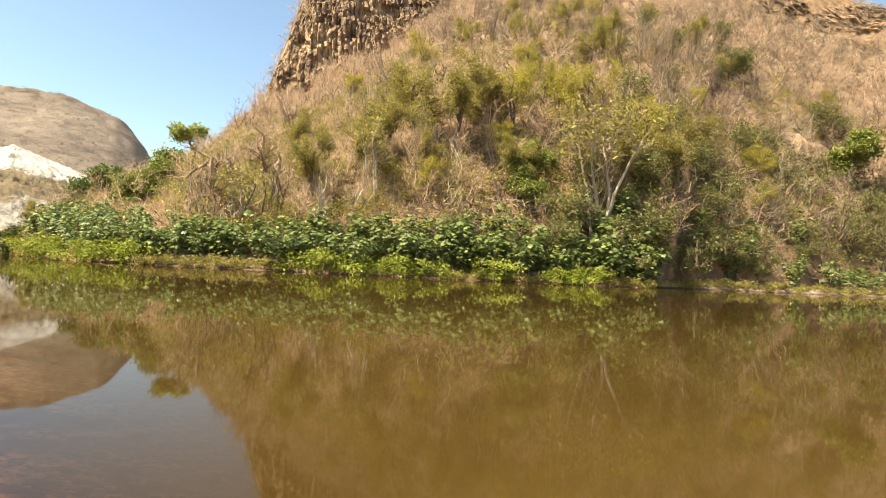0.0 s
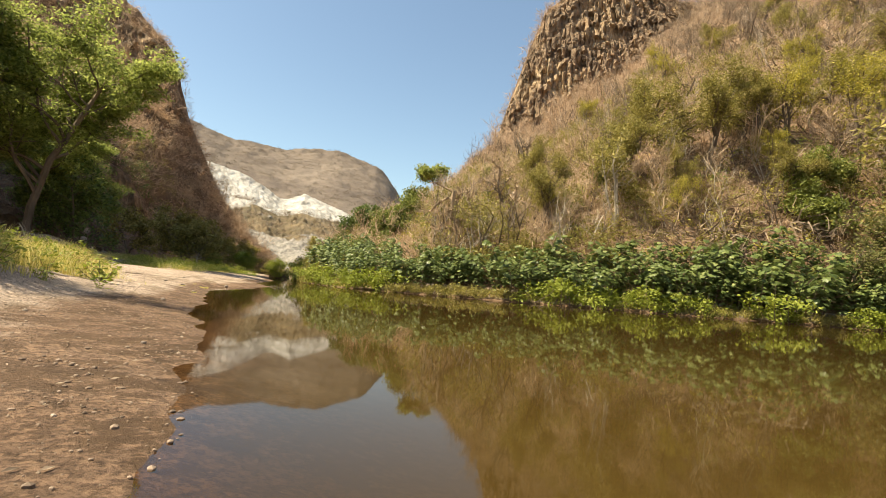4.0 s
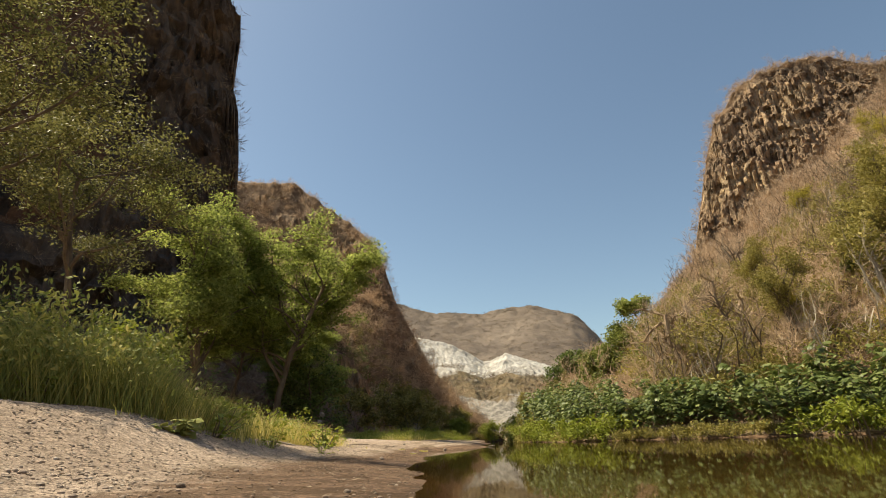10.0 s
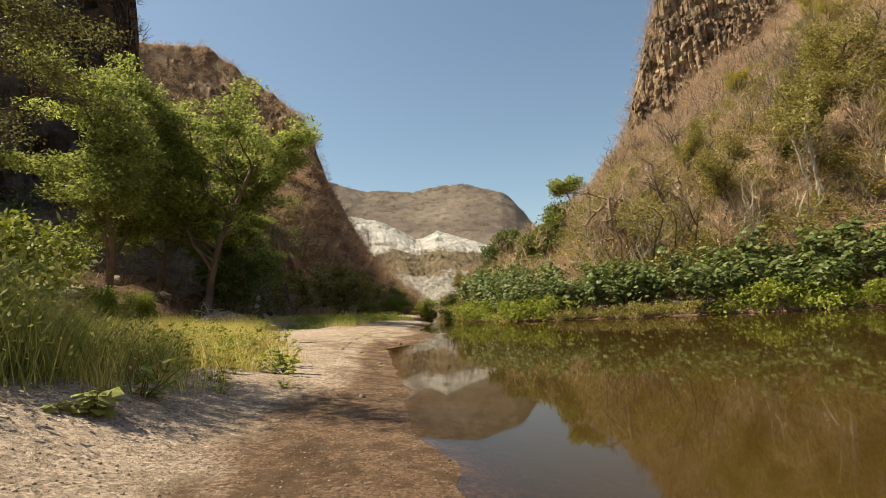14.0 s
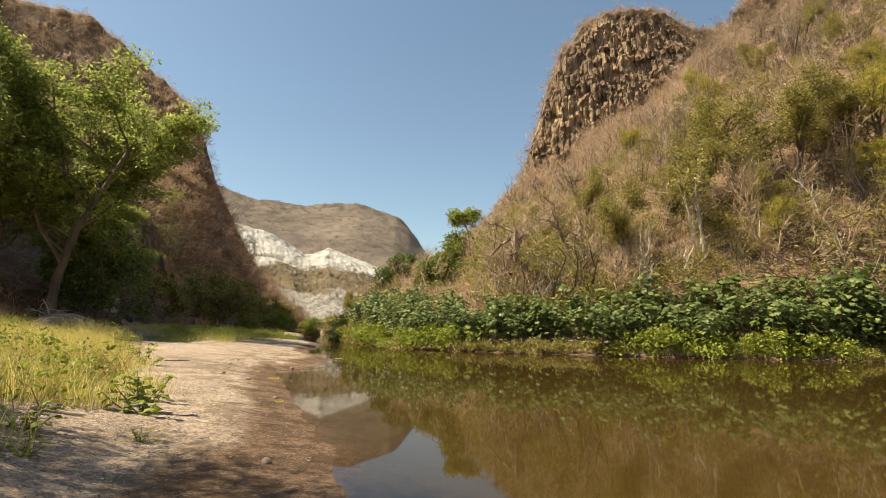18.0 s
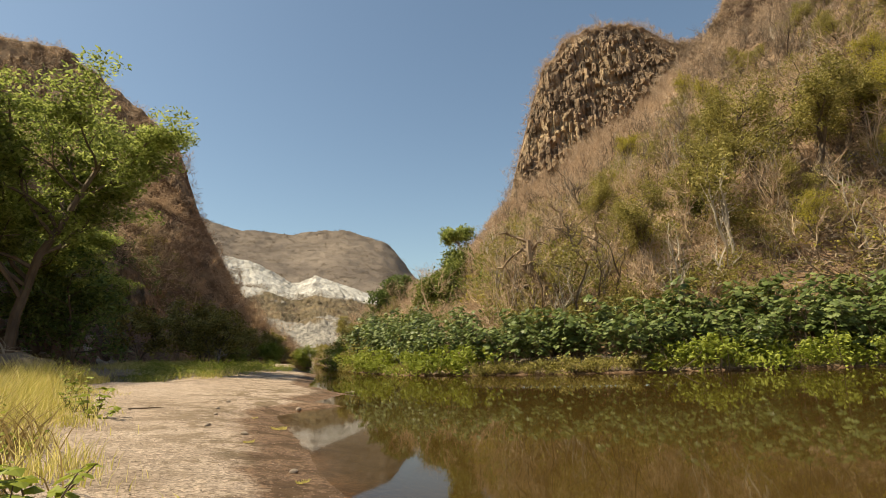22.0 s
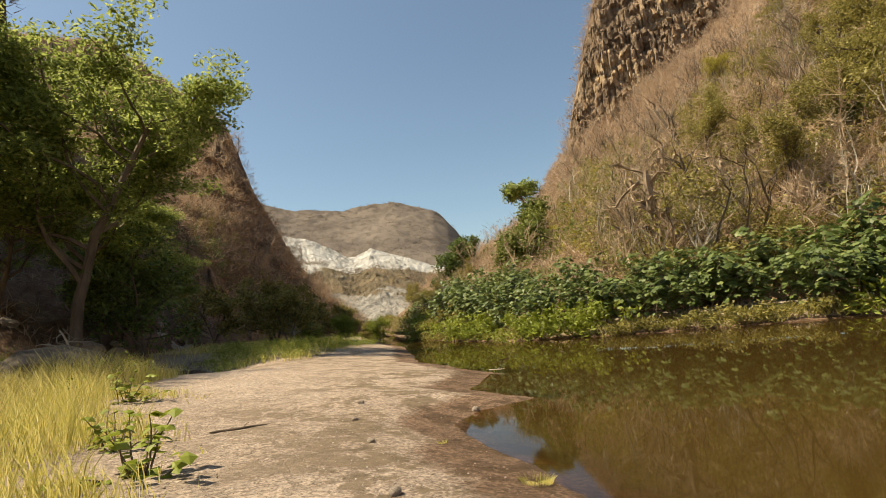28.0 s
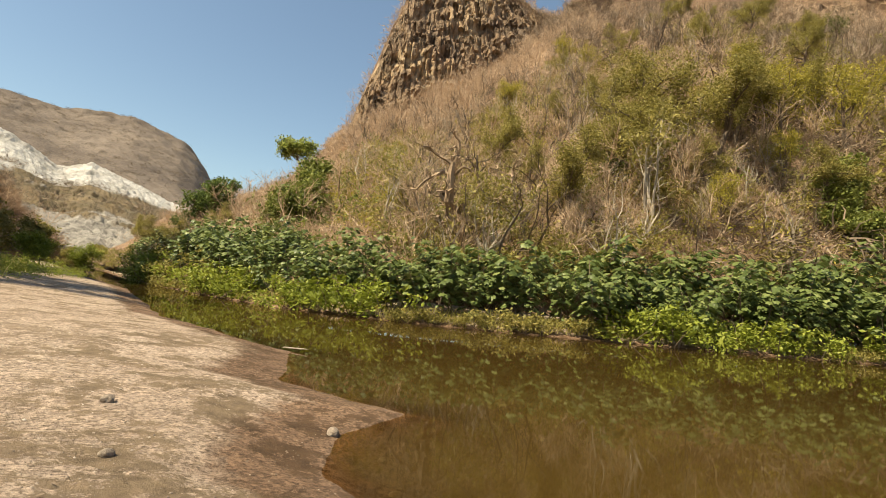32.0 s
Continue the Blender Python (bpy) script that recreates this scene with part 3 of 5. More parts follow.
# ---- plants, as arrays ----
def place(template, faces, spots, scale, turn, squash=None):
    """Copies of a template mesh at many spots, as one pair of arrays."""
    n, m = len(spots), len(template)
    c, s_ = np.cos(turn)[:, None], np.sin(turn)[:, None]
    t = template[None] * scale[:, None, None]
    if squash is not None:
        t = t * np.stack([np.ones(n), np.ones(n), squash], 1)[:, None]
    x, y = t[..., 0] * c - t[..., 1] * s_, t[..., 0] * s_ + t[..., 1] * c
    v = np.stack([x, y, t[..., 2]], -1) + spots[:, None]
    f = faces[None] + (np.arange(n) * m)[:, None, None]
    return v.reshape(-1, 3), f.reshape(-1, faces.shape[1])


def unit(v):
    return v / np.maximum(np.linalg.norm(v, axis=-1, keepdims=True), 1e-9)


def twig_bush(seed, n=46, high=1.0, width=0.035, spread=0.9):
    """A leafless bush: short bent slivers crossing all through a low dome."""
    r = np.random.default_rng(seed)
    d = unit(np.stack([r.normal(0, spread, n), r.normal(0, spread, n), 0.1 + 0.9 * r.random(n)], 1))
    a = d * (0.75 * r.random(n) ** 0.6)[:, None] * [1, 1, 0.8]
    d = unit(d + r.normal(0, 0.55, (n, 3)))
    high = 0.55 * high
    mid = a + d * (high * (0.35 + 0.3 * r.random(n)))[:, None]
    tip = mid + unit(d + r.normal(0, 0.45, (n, 3))) * (high * (0.3 + 0.4 * r.random(n)))[:, None]
    side = unit(np.cross(d, r.normal(0, 1, (n, 3)))) * width
    v = np.stack([a - side, a + side, mid + side * 0.6, mid - side * 0.6, tip], 1)
    o = (np.arange(n) * 5)[:, None]
    f = np.concatenate([o + [[0, 1, 2]], o + [[0, 2, 3]], o + [[3, 2, 4]]])
    return v.reshape(-1, 3), f


def leaf_cloud(seed, centres, n, spread, size, flat=0.6, deep=0.75):
    """n leaves (pointed diamonds of two triangles, folded) round each of the centres."""
    r = np.random.default_rng(seed)
    c = np.repeat(np.asarray(centres, float), n, axis=0)
    k = len(c)
    p = c + unit(r.normal(0, 1, (k, 3))) * (spread * r.random(k) ** 0.5)[:, None] * [1, 1, deep]
    nrm = unit(r.normal(0, flat, (k, 3)) + [0, 0, 0.7])
    a = unit(np.cross(nrm, r.normal(0, 1, (k, 3))))
    b = np.cross(nrm, a)
    s = (size * (0.6 + 0.8 * r.random(k)))[:, None]
    v = np.stack([p - a * s, p + b * s * 0.45 - nrm * s * 0.1, p + a * s, p - b * s * 0.45 - nrm * s * 0.1], 1)
    o = (np.arange(k) * 4)[:, None]
    return v.reshape(-1, 3), np.concatenate([o + [[0, 1, 2]], o + [[0, 2, 3]]])


def tube(points, radii, sides=6):
    """A tapered limb along a polyline."""
    p, n = np.asarray(points, float), len(points)
    d = unit(np.gradient(p, axis=0))
    u = unit(np.cross(d, [0.31, 0.87, 0.38]))
    w = np.cross(d, u)
    t = np.linspace(0, 2 * math.pi, sides, endpoint=False)
    v = p[:, None] + (u[:, None] * np.cos(t)[None, :, None] + w[:, None] * np.sin(t)[None, :, None]) * np.asarray(radii)[:, None, None]
    i, j = np.meshgrid(np.arange(n - 1), np.arange(sides), indexing="ij")
    a, b = i * sides + j, i * sides + (j + 1) % sides
    f = np.stack([a, b, b + sides, a + sides], -1).reshape(-1, 4)
    return v.reshape(-1, 3), np.concatenate([f[:, [0, 1, 2]], f[:, [0, 2, 3]]])


def gather(pieces):
    vs, fs, o = [], [], 0
    for v, f in pieces:
        vs.append(v), fs.append(f + o)
        o += len(v)
    return np.concatenate(vs), np.concatenate(fs)


def limb(r, start, direction, length, radius, steps=6, wander=0.25, lift=0.1):
    p, d = [np.array(start, float)], unit(np.array(direction, float))
    for _ in range(steps):
        d = unit(d + r.normal(0, wander, 3) + [0, 0, lift])
        p.append(p[-1] + d * length / steps)
    return np.array(p), radius * np.linspace(1, 0.35, steps + 1)


def tree_arrays(seed, high, trunk_r, stems=1, spread=0.6, wander=0.22, boughs=6, twigs=5, lean=(0, 0), clear=0.35):
    """Wood of a tree and the ends of its twigs, where leaves grow."""
    r = np.random.default_rng(seed)
    wood, boughs_, ends = [], [], []
    for s in range(stems):
        d = np.array([lean[0] + r.normal(0, 0.25 if stems > 1 else 0.08), lean[1] + r.normal(0, 0.25 if stems > 1 else 0.08), 1.0])
        p, rad = limb(r, (r.normal(0, 0.1), r.normal(0, 0.1), -0.15), d, high * 0.72, trunk_r * (1 if stems == 1 else 0.75), 8, wander * 0.5, 0.12)
        wood.append(tube(p, rad, 7))
        for b in range(boughs):
            k = clear + (1 - clear) * (b + r.random()) / boughs
            i = min(int(k * 8), 7)
            at = p[i] + (p[i + 1] - p[i]) * (k * 8 - i)
            ang = r.random() * 6.28
            dd = np.array([math.cos(ang) * spread, math.sin(ang) * spread, 0.45 + 0.3 * r.random()])
            q, qr = limb(r, at, dd, high * (0.50 - 0.22 * k) * (0.8 + 0.4 * r.random()), rad[i] * 0.55, 6, wander, 0.06)
            bough = [tube(q, qr, 5)]
            for t in range(twigs):
                i2 = int(r.integers(2, 6))
                e, er = limb(r, q[i2], unit(q[i2] - q[i2 - 1]) + r.normal(0, 0.7, 3), high * 0.13 * (0.6 + 0.9 * r.random()), qr[i2] * 0.5, 4, wander * 1.3, 0.08)
                bough.append(tube(e, er, 3))
                ends += [e[-1], e[2]]
            ends.append(q[-1])
            boughs_.append(gather(bough))
        ends.append(p[-1])
    return gather(wood), boughs_, np.array(ends)


def part(name, arrays, material, parent=None, label=""):
    ob = new(name, mesh_np(name, *arrays, False, material))
    ob.parent = parent
    if label:
        ob["label"] = label
    return ob


def thing(name, label, category, group=""):
    return tagged(new(name), label, category, group)


def make_tree(name, label, group, seed, high, trunk_r, leaves, bark, per_end=10, leaf=0.14, puff=0.55, flat=0.6, deep=0.75, **kw):
    root = thing(name, label, "tree", group)
    wood, limbs, ends = tree_arrays(seed, high, trunk_r, **kw)
    trunk = part("trunk", wood, bark, root)
    for a in limbs:
        part("limb", a, bark, trunk)
    if leaves and per_end:
        part("crown", leaf_cloud(seed + 500, ends, per_end, puff, leaf, flat, deep), leaves, root)
    return root


def on_land(v, n, a0, a1, s0, s1, azs, steps, seed, keep=None):
    """Random spots on a swept hillside."""
    r = np.random.default_rng(seed)
    ia = np.interp(a0 + (a1 - a0) * r.random(n), azs, np.arange(len(azs)))
    isx = np.interp(s0 + (s1 - s0) * r.random(n) ** 0.85, steps, np.arange(len(steps)))
    i, j = np.minimum(ia.astype(int), v.shape[0] - 2), np.minimum(isx.astype(int), v.shape[1] - 2)
    fa, fs = (ia - i)[:, None], (isx - j)[:, None]
    p = v[i, j] * (1 - fa) * (1 - fs) + v[i + 1, j] * fa * (1 - fs) + v[i, j + 1] * (1 - fa) * fs + v[i + 1, j + 1] * fa * fs
    if keep is not None:
        ok = keep[i, j] < 0.3
        p = p[ok]
    return p


def stuff(name, arrays, material, label, category):
    return tagged(part(name, arrays, material), label, category, kind="stuff")


def scatter(name, spots, templates, material, lo, hi, label, category, seed, squash=(0.8, 1.2)):
    r = np.random.default_rng(seed)
    which = r.integers(0, len(templates), len(spots))
    pieces = []
    for k, (v, f) in enumerate(templates):
        sp = spots[which == k]
        if len(sp):
            pieces.append(place(v, f, sp, lo + (hi - lo) * r.random(len(sp)), r.random(len(sp)) * 6.28, squash[0] + (squash[1] - squash[0]) * r.random(len(sp))))
    return stuff(name, gather(pieces), material, label, category)


def clumped(p, size, seed, cut=0.0):
    """Keeps the spots that fall in patches."""
    return p[vnoise(p[:, 0], p[:, 1], size, 2, seed) > cut]


M_FARBUSH = leaf_mat("far_brush", [(0.1, (0.08, 0.062, 0.042)), (0.5, (0.15, 0.115, 0.08)), (0.9, (0.24, 0.19, 0.13))], 0.1, 0.9)
TWIGS = [twig_bush(k, 60, 0.85, 0.009) for k in range(6)]
TWIGS_FAR = [twig_bush(20 + k, 30, 0.85, 0.018) for k in range(5)]
LEAFY = [leaf_cloud(40 + k, np.random.default_rng(60 + k).normal(0, 0.42, (7, 3)) * [1, 1, 0.6] + [0, 0, 0.6], 14, 0.34, 0.07) for k in range(6)]

def strips(p, w, r):
    """Flat tapering strips along polylines: p (n, k, 3), widths w (n, k)."""
    n, k, _ = p.shape
    d = unit(np.gradient(p, axis=1))
    side = unit(np.cross(d, r.normal(0, 1, (n, 1, 3)))) * w[..., None]
    v = np.stack([p - side, p + side], 2).reshape(-1, 3)
    i, j = np.meshgrid(np.arange(n), np.arange(k - 1), indexing="ij")
    a = (i * k + j).ravel() * 2
    return v, np.concatenate([np.stack([a, a + 1, a + 3], 1), np.stack([a, a + 3, a + 2], 1)])


def sliver_tree(seed, stems=2, boughs=9, twigs=13, spread=0.75, rise=0.6):
    """A leafless tree for the woods: crooked stems, boughs and a haze of fine twigs, as thin bent strips one unit high."""
    r = np.random.default_rng(seed)

    def bend(start, d, length, steps, wander, lift):
        p = [start]
        for _ in range(steps):
            d = unit(d + r.normal(0, wander, d.shape) + [0, 0, lift])
            p.append(p[-1] + d * (length / steps)[:, None])
        return np.stack(p, 1)

    d = unit(np.stack([r.normal(0, 0.28, stems), r.normal(0, 0.28, stems), np.ones(stems)], 1))
    trunk = bend(np.stack([r.normal(0, 0.03, stems), r.normal(0, 0.03, stems), np.full(stems, -0.04)], 1), d, 0.62 + 0.25 * r.random(stems), 5, 0.14, 0.1)
    n = stems * boughs
    at = trunk[np.repeat(np.arange(stems), boughs), r.integers(2, 6, n)]
    d = unit(np.stack([r.normal(0, spread, n), r.normal(0, spread, n), rise * np.ones(n)], 1))
    bough = bend(at, d, 0.22 + 0.26 * r.random(n), 4, 0.28, 0.1)
    m = n * twigs
    k = np.repeat(np.arange(n), twigs)
    g = r.integers(1, 5, m)
    d = unit(bough[k, g] - bough[k, g - 1]) + r.normal(0, 0.6, (m, 3))
    twig = bend(bough[k, g], unit(d), 0.07 + 0.15 * r.random(m), 2, 0.3, 0.1)
    return gather([strips(trunk, np.tile(np.linspace(0.016, 0.007, 6), (stems, 1)), r), strips(bough, np.tile(np.linspace(0.0065, 0.0026, 5), (n, 1)), r), strips(twig, np.tile([0.0026, 0.002, 0.001], (m, 1)), r)])


WOODS = [sliver_tree(80 + k, 1 + k % 3, spread=0.6 + 0.08 * k) for k in range(6)]
POLES = [sliver_tree(180 + k, 2, 6, 8, 0.45, 0.9) for k in range(4)]
scatter("bare_woods", np.concatenate([on_land(RV, 330, 7, 84, 0.01, 0.12, right_az, right_s, 41), on_land(RV, 330, 10, 84, 0.1, 0.3, right_az, right_s, 241)]), WOODS, M_TWIG, 1.5, 3.2, "open woods of leafless grey-brown trees on the slope", "trees", 44)
scatter("upper_woods", np.concatenate([on_land(RV, 420, 11, 84, 0.25, 0.62, right_az, right_s, 42), on_land(RV, 90, 11, 72, 0.84, 0.88, right_az, right_s, 43)]), WOODS, M_TWIG, 2.4, 4.6, "leafless grey-brown trees high on the slope", "trees", 47)
scatter("shaded_woods", np.concatenate([on_land(RV, 170, 48, 90, 0.0, 0.2, right_az, right_s, 141), on_land(RV, 260, 26, 90, 0.12, 0.62, right_az, right_s, 142)]), WOODS, M_THICKET, 2.6, 5.0, "crowded grey leafless trees towards the shaded inlet", "trees", 143)
scatter("dark_woods", on_land(RV, 300, 10, 84, 0.01, 0.3, right_az, right_s, 45), POLES, M_BARK, 2.0, 3.8, "dark-stemmed leafless trees on the slope", "trees", 46)
scatter("pale_woods", on_land(RV, 120, 8, 80, 0.005, 0.2, right_az, right_s, 145), POLES, M_PALE, 1.8, 3.2, "pale-stemmed leafless trees on the slope", "trees", 146)
scatter("hill_woods", on_land(HV, 130, -60, -13, 0.15, 0.8, mid_az0, mid_s0, 47), WOODS, M_TWIG, 2.5, 4.5, "bare trees on the left hill", "trees", 48)
scatter("far_thicket", on_land(FV, 2400, -30, 8, 0.05, 0.82, np.linspace(-40, 12, 220), np.linspace(0, 1, 120), 49), TWIGS_FAR, M_FARBUSH, 2.5, 5.5, "grey-brown thicket on the far mesa", "brush", 50)
DOMES = [twig_bush(120 + k, 80, 0.75, 0.018, 1.3) for k in range(5)]
scatter("thicket", np.concatenate([clumped(on_land(RV, 1100, 4, 84, 0.03, 0.5, right_az, right_s, 51), 11.0, 6, -0.1), on_land(RV, 260, 9, 84, 0.5, 0.62, right_az, right_s, 52, R_ROCK)]), DOMES, M_THICKET, 0.7, 1.5, "rounded grey-brown leafless thickets on the slope", "brush", 53)
scatter("inlet_thicket", on_land(RV, 900, 36, 90, 0.0, 0.6, right_az, right_s, 151), DOMES, M_THICKET, 1.2, 2.6, "dense grey thicket on the slope above the inlet", "brush", 153)
scatter("quarry_scrub", on_land(QV, 150, -22, 0, 0.22, 0.5, np.linspace(-24, 2, 220), np.linspace(0, 1, 130), 54), TWIGS_FAR, M_THICKET, 2.0, 4.5, "brown scrub on the lower quarry benches", "brush", 55)
# right slope: brush near, brush far, leafy brush in the low part
scatter("dry_brush", on_land(RV, 3900, 0, 84, 0.005, 0.42, right_az, right_s, 1), TWIGS, M_TWIG, 0.55, 1.25, "tangled leafless brown brush covering the slope", "brush", 2)
scatter("grey_upper_brush", on_land(RV, 3000, 30, 90, 0.25, 0.87, right_az, right_s, 171), TWIGS_FAR, M_THICKET, 1.4, 2.6, "grey thicket on the high shoulder of the mountain", "brush", 172)
scatter("upper_brush", np.concatenate([on_land(RV, 2400, -4, 60, 0.36, 0.6, right_az, right_s, 5, R_ROCK), on_land(RV, 1500, 9, 45, 0.6, 0.87, right_az, right_s, 6, R_ROCK)]), TWIGS_FAR, M_TWIG, 1.1, 2.1, "grey-brown leafless thicket high on the slope", "brush", 7)
scatter("bank_brush", on_land(RV, 900, 4, 84, 0.0, 0.06, right_az, right_s, 301), TWIGS, M_TWIG, 0.4, 0.9, "low dry brush above the bank", "brush", 302)
scatter("spur_brush", on_land(RV, 700, -9, 11, 0.05, 0.66, right_az, right_s, 303), DOMES, M_TWIG, 0.7, 1.7, "dry thicket on the low spur", "brush", 304)
scatter("spur_woods", on_land(RV, 110, -7, 11, 0.1, 0.66, right_az, right_s, 305), WOODS, M_TWIG, 1.6, 3.0, "small bare trees on the low spur", "trees", 306)
scatter("cliff_brush", on_land(RV, 420, 11, 36, 0.62, 0.85, right_az, right_s, 307), TWIGS_FAR, M_THICKET, 0.9, 2.0, "bare grey bushes clinging to the cliff", "brush", 308)
scatter("bank_scrub", clumped(on_land(RV, 700, 8, 84, 0.0, 0.045, right_az, right_s, 311), 4.0, 9, -0.2), LEAFY, M_OLIVE, 0.5, 1.0, "olive scrub just above the castor plants", "scrub", 312)
# leaf colour kept dark to stand for the shade in the inlet
scatter("inlet_scrub", on_land(RV, 520, 55, 84, 0.0, 0.09, right_az, right_s, 313), LEAFY, M_DULL, 0.9, 2.0, "dull scrub crowding the inlet, leaves dark for its shade", "scrub", 314)
scatter("rusty_brush", on_land(RV, 1300, 0, 70, 0.06, 0.5, right_az, right_s, 8), TWIGS, M_TWIG_RED, 0.5, 1.2, "rust-coloured dry brush on the slope", "brush", 9)
scatter("ridge_brush", on_land(RV, 900, 10, 72, 0.84, 0.875, right_az, right_s, 10), TWIGS_FAR, M_TWIG, 1.2, 2.6, "bare thicket along the ridge line", "brush", 11)
scatter("olive_scrub", clumped(on_land(RV, 2600, 7, 84, 0.0, 0.2, right_az, right_s, 12), 6.0, 3, -0.1), LEAFY, M_OLIVE, 0.6, 1.25, "yellowish olive scrub above the bank", "scrub", 13)
scatter("golden_scrub", clumped(on_land(RV, 1000, 5, 84, 0.0, 0.24, right_az, right_s, 14), 6.0, 4), LEAFY, M_GOLD, 0.55, 1.15, "golden-leaved scrub on the lower slope", "scrub", 15)
scatter("green_scrub", np.concatenate([on_land(RV, 150, -5, 14, 0.0, 0.3, right_az, right_s, 16), on_land(RV, 110, 10, 72, 0.0, 0.3, right_az, right_s, 17)]), LEAFY, M_MOSS, 0.7, 1.3, "green leafy scrub", "scrub", 18)
# left side
left_az, left_s, mid_az, mid_s = np.linspace(-180, -39, 360), np.linspace(0, 1, 130), mid_az0, mid_s0
scatter("talus_brush", on_land(LV, 600, -110, -39.5, 0.02, 0.42, left_az, left_s, 21), TWIGS, M_THICKET, 0.7, 1.4, "dark dry brush on the talus", "brush", 22)
scatter("talus_thicket", on_land(TV, 260, -42, -23.5, 0.02, 0.9, talus_az, talus_s, 35), TWIGS, M_THICKET, 0.6, 1.5, "dead grey brush on the shaded talus", "brush", 36)
scatter("wall_corner_brush", on_land(LV, 110, -43, -39.05, 0.3, 0.82, left_az, left_s, 33), TWIGS_FAR, M_THICKET, 0.7, 1.9, "ragged bare bushes on the corner of the wall", "brush", 34)
# bare bushes, spread over the whole face in grey-brown to deepen its shade
scatter("cliff_edge_brush", on_land(LV, 700, -80, -39.4, 0.33, 0.82, left_az, left_s, 23), TWIGS_FAR, M_THICKET, 0.6, 1.5, "bare bushes on the canyon wall, thickened to deepen its shade", "brush", 24)
scatter("shade_scrub", np.concatenate([on_land(LV, 50, -80, -39.5, 0.05, 0.3, left_az, left_s, 25), on_land(HV, 60, -30, -11, 0.0, 0.10, mid_az, mid_s, 26)]), LEAFY, M_DARK, 0.9, 1.9, "dark green scrub in the shade under the cliff", "scrub", 27)
scatter("hill_thicket", on_land(HV, 3400, -60, -12, 0.03, 0.8, mid_az, mid_s, 128), TWIGS_FAR, M_TWIG, 1.0, 2.2, "tan leafless brush on the hill", "brush", 130)
scatter("hill_foot_brush", on_land(HV, 1500, -30, -12, 0.0, 0.5, mid_az, mid_s, 321), TWIGS, M_THICKET, 0.7, 1.5, "rough grey-brown brush at the foot of the hill", "brush", 322)
scatter("hill_foot_scrub", on_land(HV, 170, -27, -12, 0.0, 0.3, mid_az, mid_s, 323), LEAFY, M_OLIVE, 0.7, 1.5, "olive scrub at the foot of the hill", "scrub", 324)
scatter("hill_brush", np.concatenate([on_land(HV, 2400, -60, -12, 0.03, 0.78, mid_az, mid_s, 28, H_ROCK), on_land(HV, 260, -60, -24, 0.77, 0.82, mid_az, mid_s, 29)]), TWIGS_FAR, M_TWIG, 0.9, 1.9, "leafless brown thicket on the hill", "brush", 30)


# ---- where things stand ----
SIDES = [(RV, right_az), (LV, np.linspace(-180, -39, 360)), (TV, talus_az), (HV, mid_az0)]


def top_z(x, y):
    """Height of the land under a spot."""
    az, D = math.degrees(math.atan2(x, y)), math.hypot(x, y)
    z = float(ground_z(np.array([x]), np.array([y]))[0])
    for v, azs in SIDES:
        if azs[0] < az < azs[-1]:
            col = v[int(np.abs(azs - az).argmin())]
            d = np.maximum.accumulate(np.hypot(col[:, 0], col[:, 1]))
            if d[0] < D < d[-1]:
                z = max(z, float(np.interp(D, d, col[:, 2])))
    return z


def stand(x, y, turn=0.0, scale=1.0, sink=0.08):
    return pose(x, y, top_z(x, y) - sink, 0, 0, turn) @ Matrix.Scale(scale, 4)


def grove(spots, protos, seed, sink=0.1):
    """Things set out over spots (x, y, scale): the first takes the prototype itself, the rest its copies."""
    r, used = random.Random(seed), set()
    for x, y, k in spots:
        p = r.choice(protos)
        m = stand(x, y, r.uniform(0, 360), k, sink)
        if p in used:
            copy_thing(p, m)
        else:
            p.matrix_basis = m
            used.add(p)
    for p in protos:
        if p not in used:
            for o in (*p.children_recursive, p):
                bpy.data.objects.remove(o)


# ---- trees of the right slope ----
slope_olive = [make_tree("slope_tree", "sparse olive-leaved tree with crooked grey limbs on the dry slope", "trees on the slope", 200 + k, 8.0, 0.24, M_OLIVE, M_BARK, 60, 0.085, 0.7, 0.6, 0.6, spread=0.8, boughs=10, twigs=6, clear=0.4) for k in range(3)]
grove([(17.5, 27.2, 0.85), (14.1, 27.3, 0.6), (19.5, 25.6, 0.81), (33.9, 19.3, 0.83), (22.3, 26.7, 0.73), (27.8, 26.6, 0.73), (17.1, 23.9, 0.51), (21.8, 21.5, 0.6), (29.5, 20.2, 0.75), (43.2, 24.1, 0.92), (10.2, 28.1, 0.48)], slope_olive, 1)
slope_gold = [make_tree("golden_tree", "slender tree with thin yellow foliage on the dry slope", "trees on the slope", 210 + k, 8.0, 0.20, M_GOLD, M_BARK, 24, 0.085, 0.55, spread=0.6, boughs=8, twigs=6, stems=2) for k in range(2)]
grove([(24.2, 25.4, 0.7), (27.9, 24.0, 0.83), (33.8, 21.6, 0.85), (50.2, 22.8, 0.95), (22.4, 24.0, 0.55), (16.3, 22.5, 0.43), (33.1, 26.6, 0.78)], slope_gold, 2)
bare = [make_tree("bare_tree", "leafless grey tree with a spread of thin crooked branches", "bare trees on the slope", 220 + k, 6.5, 0.19, None, M_BARK, 0, spread=0.9, boughs=8, twigs=7, wander=0.38) for k in range(4)]
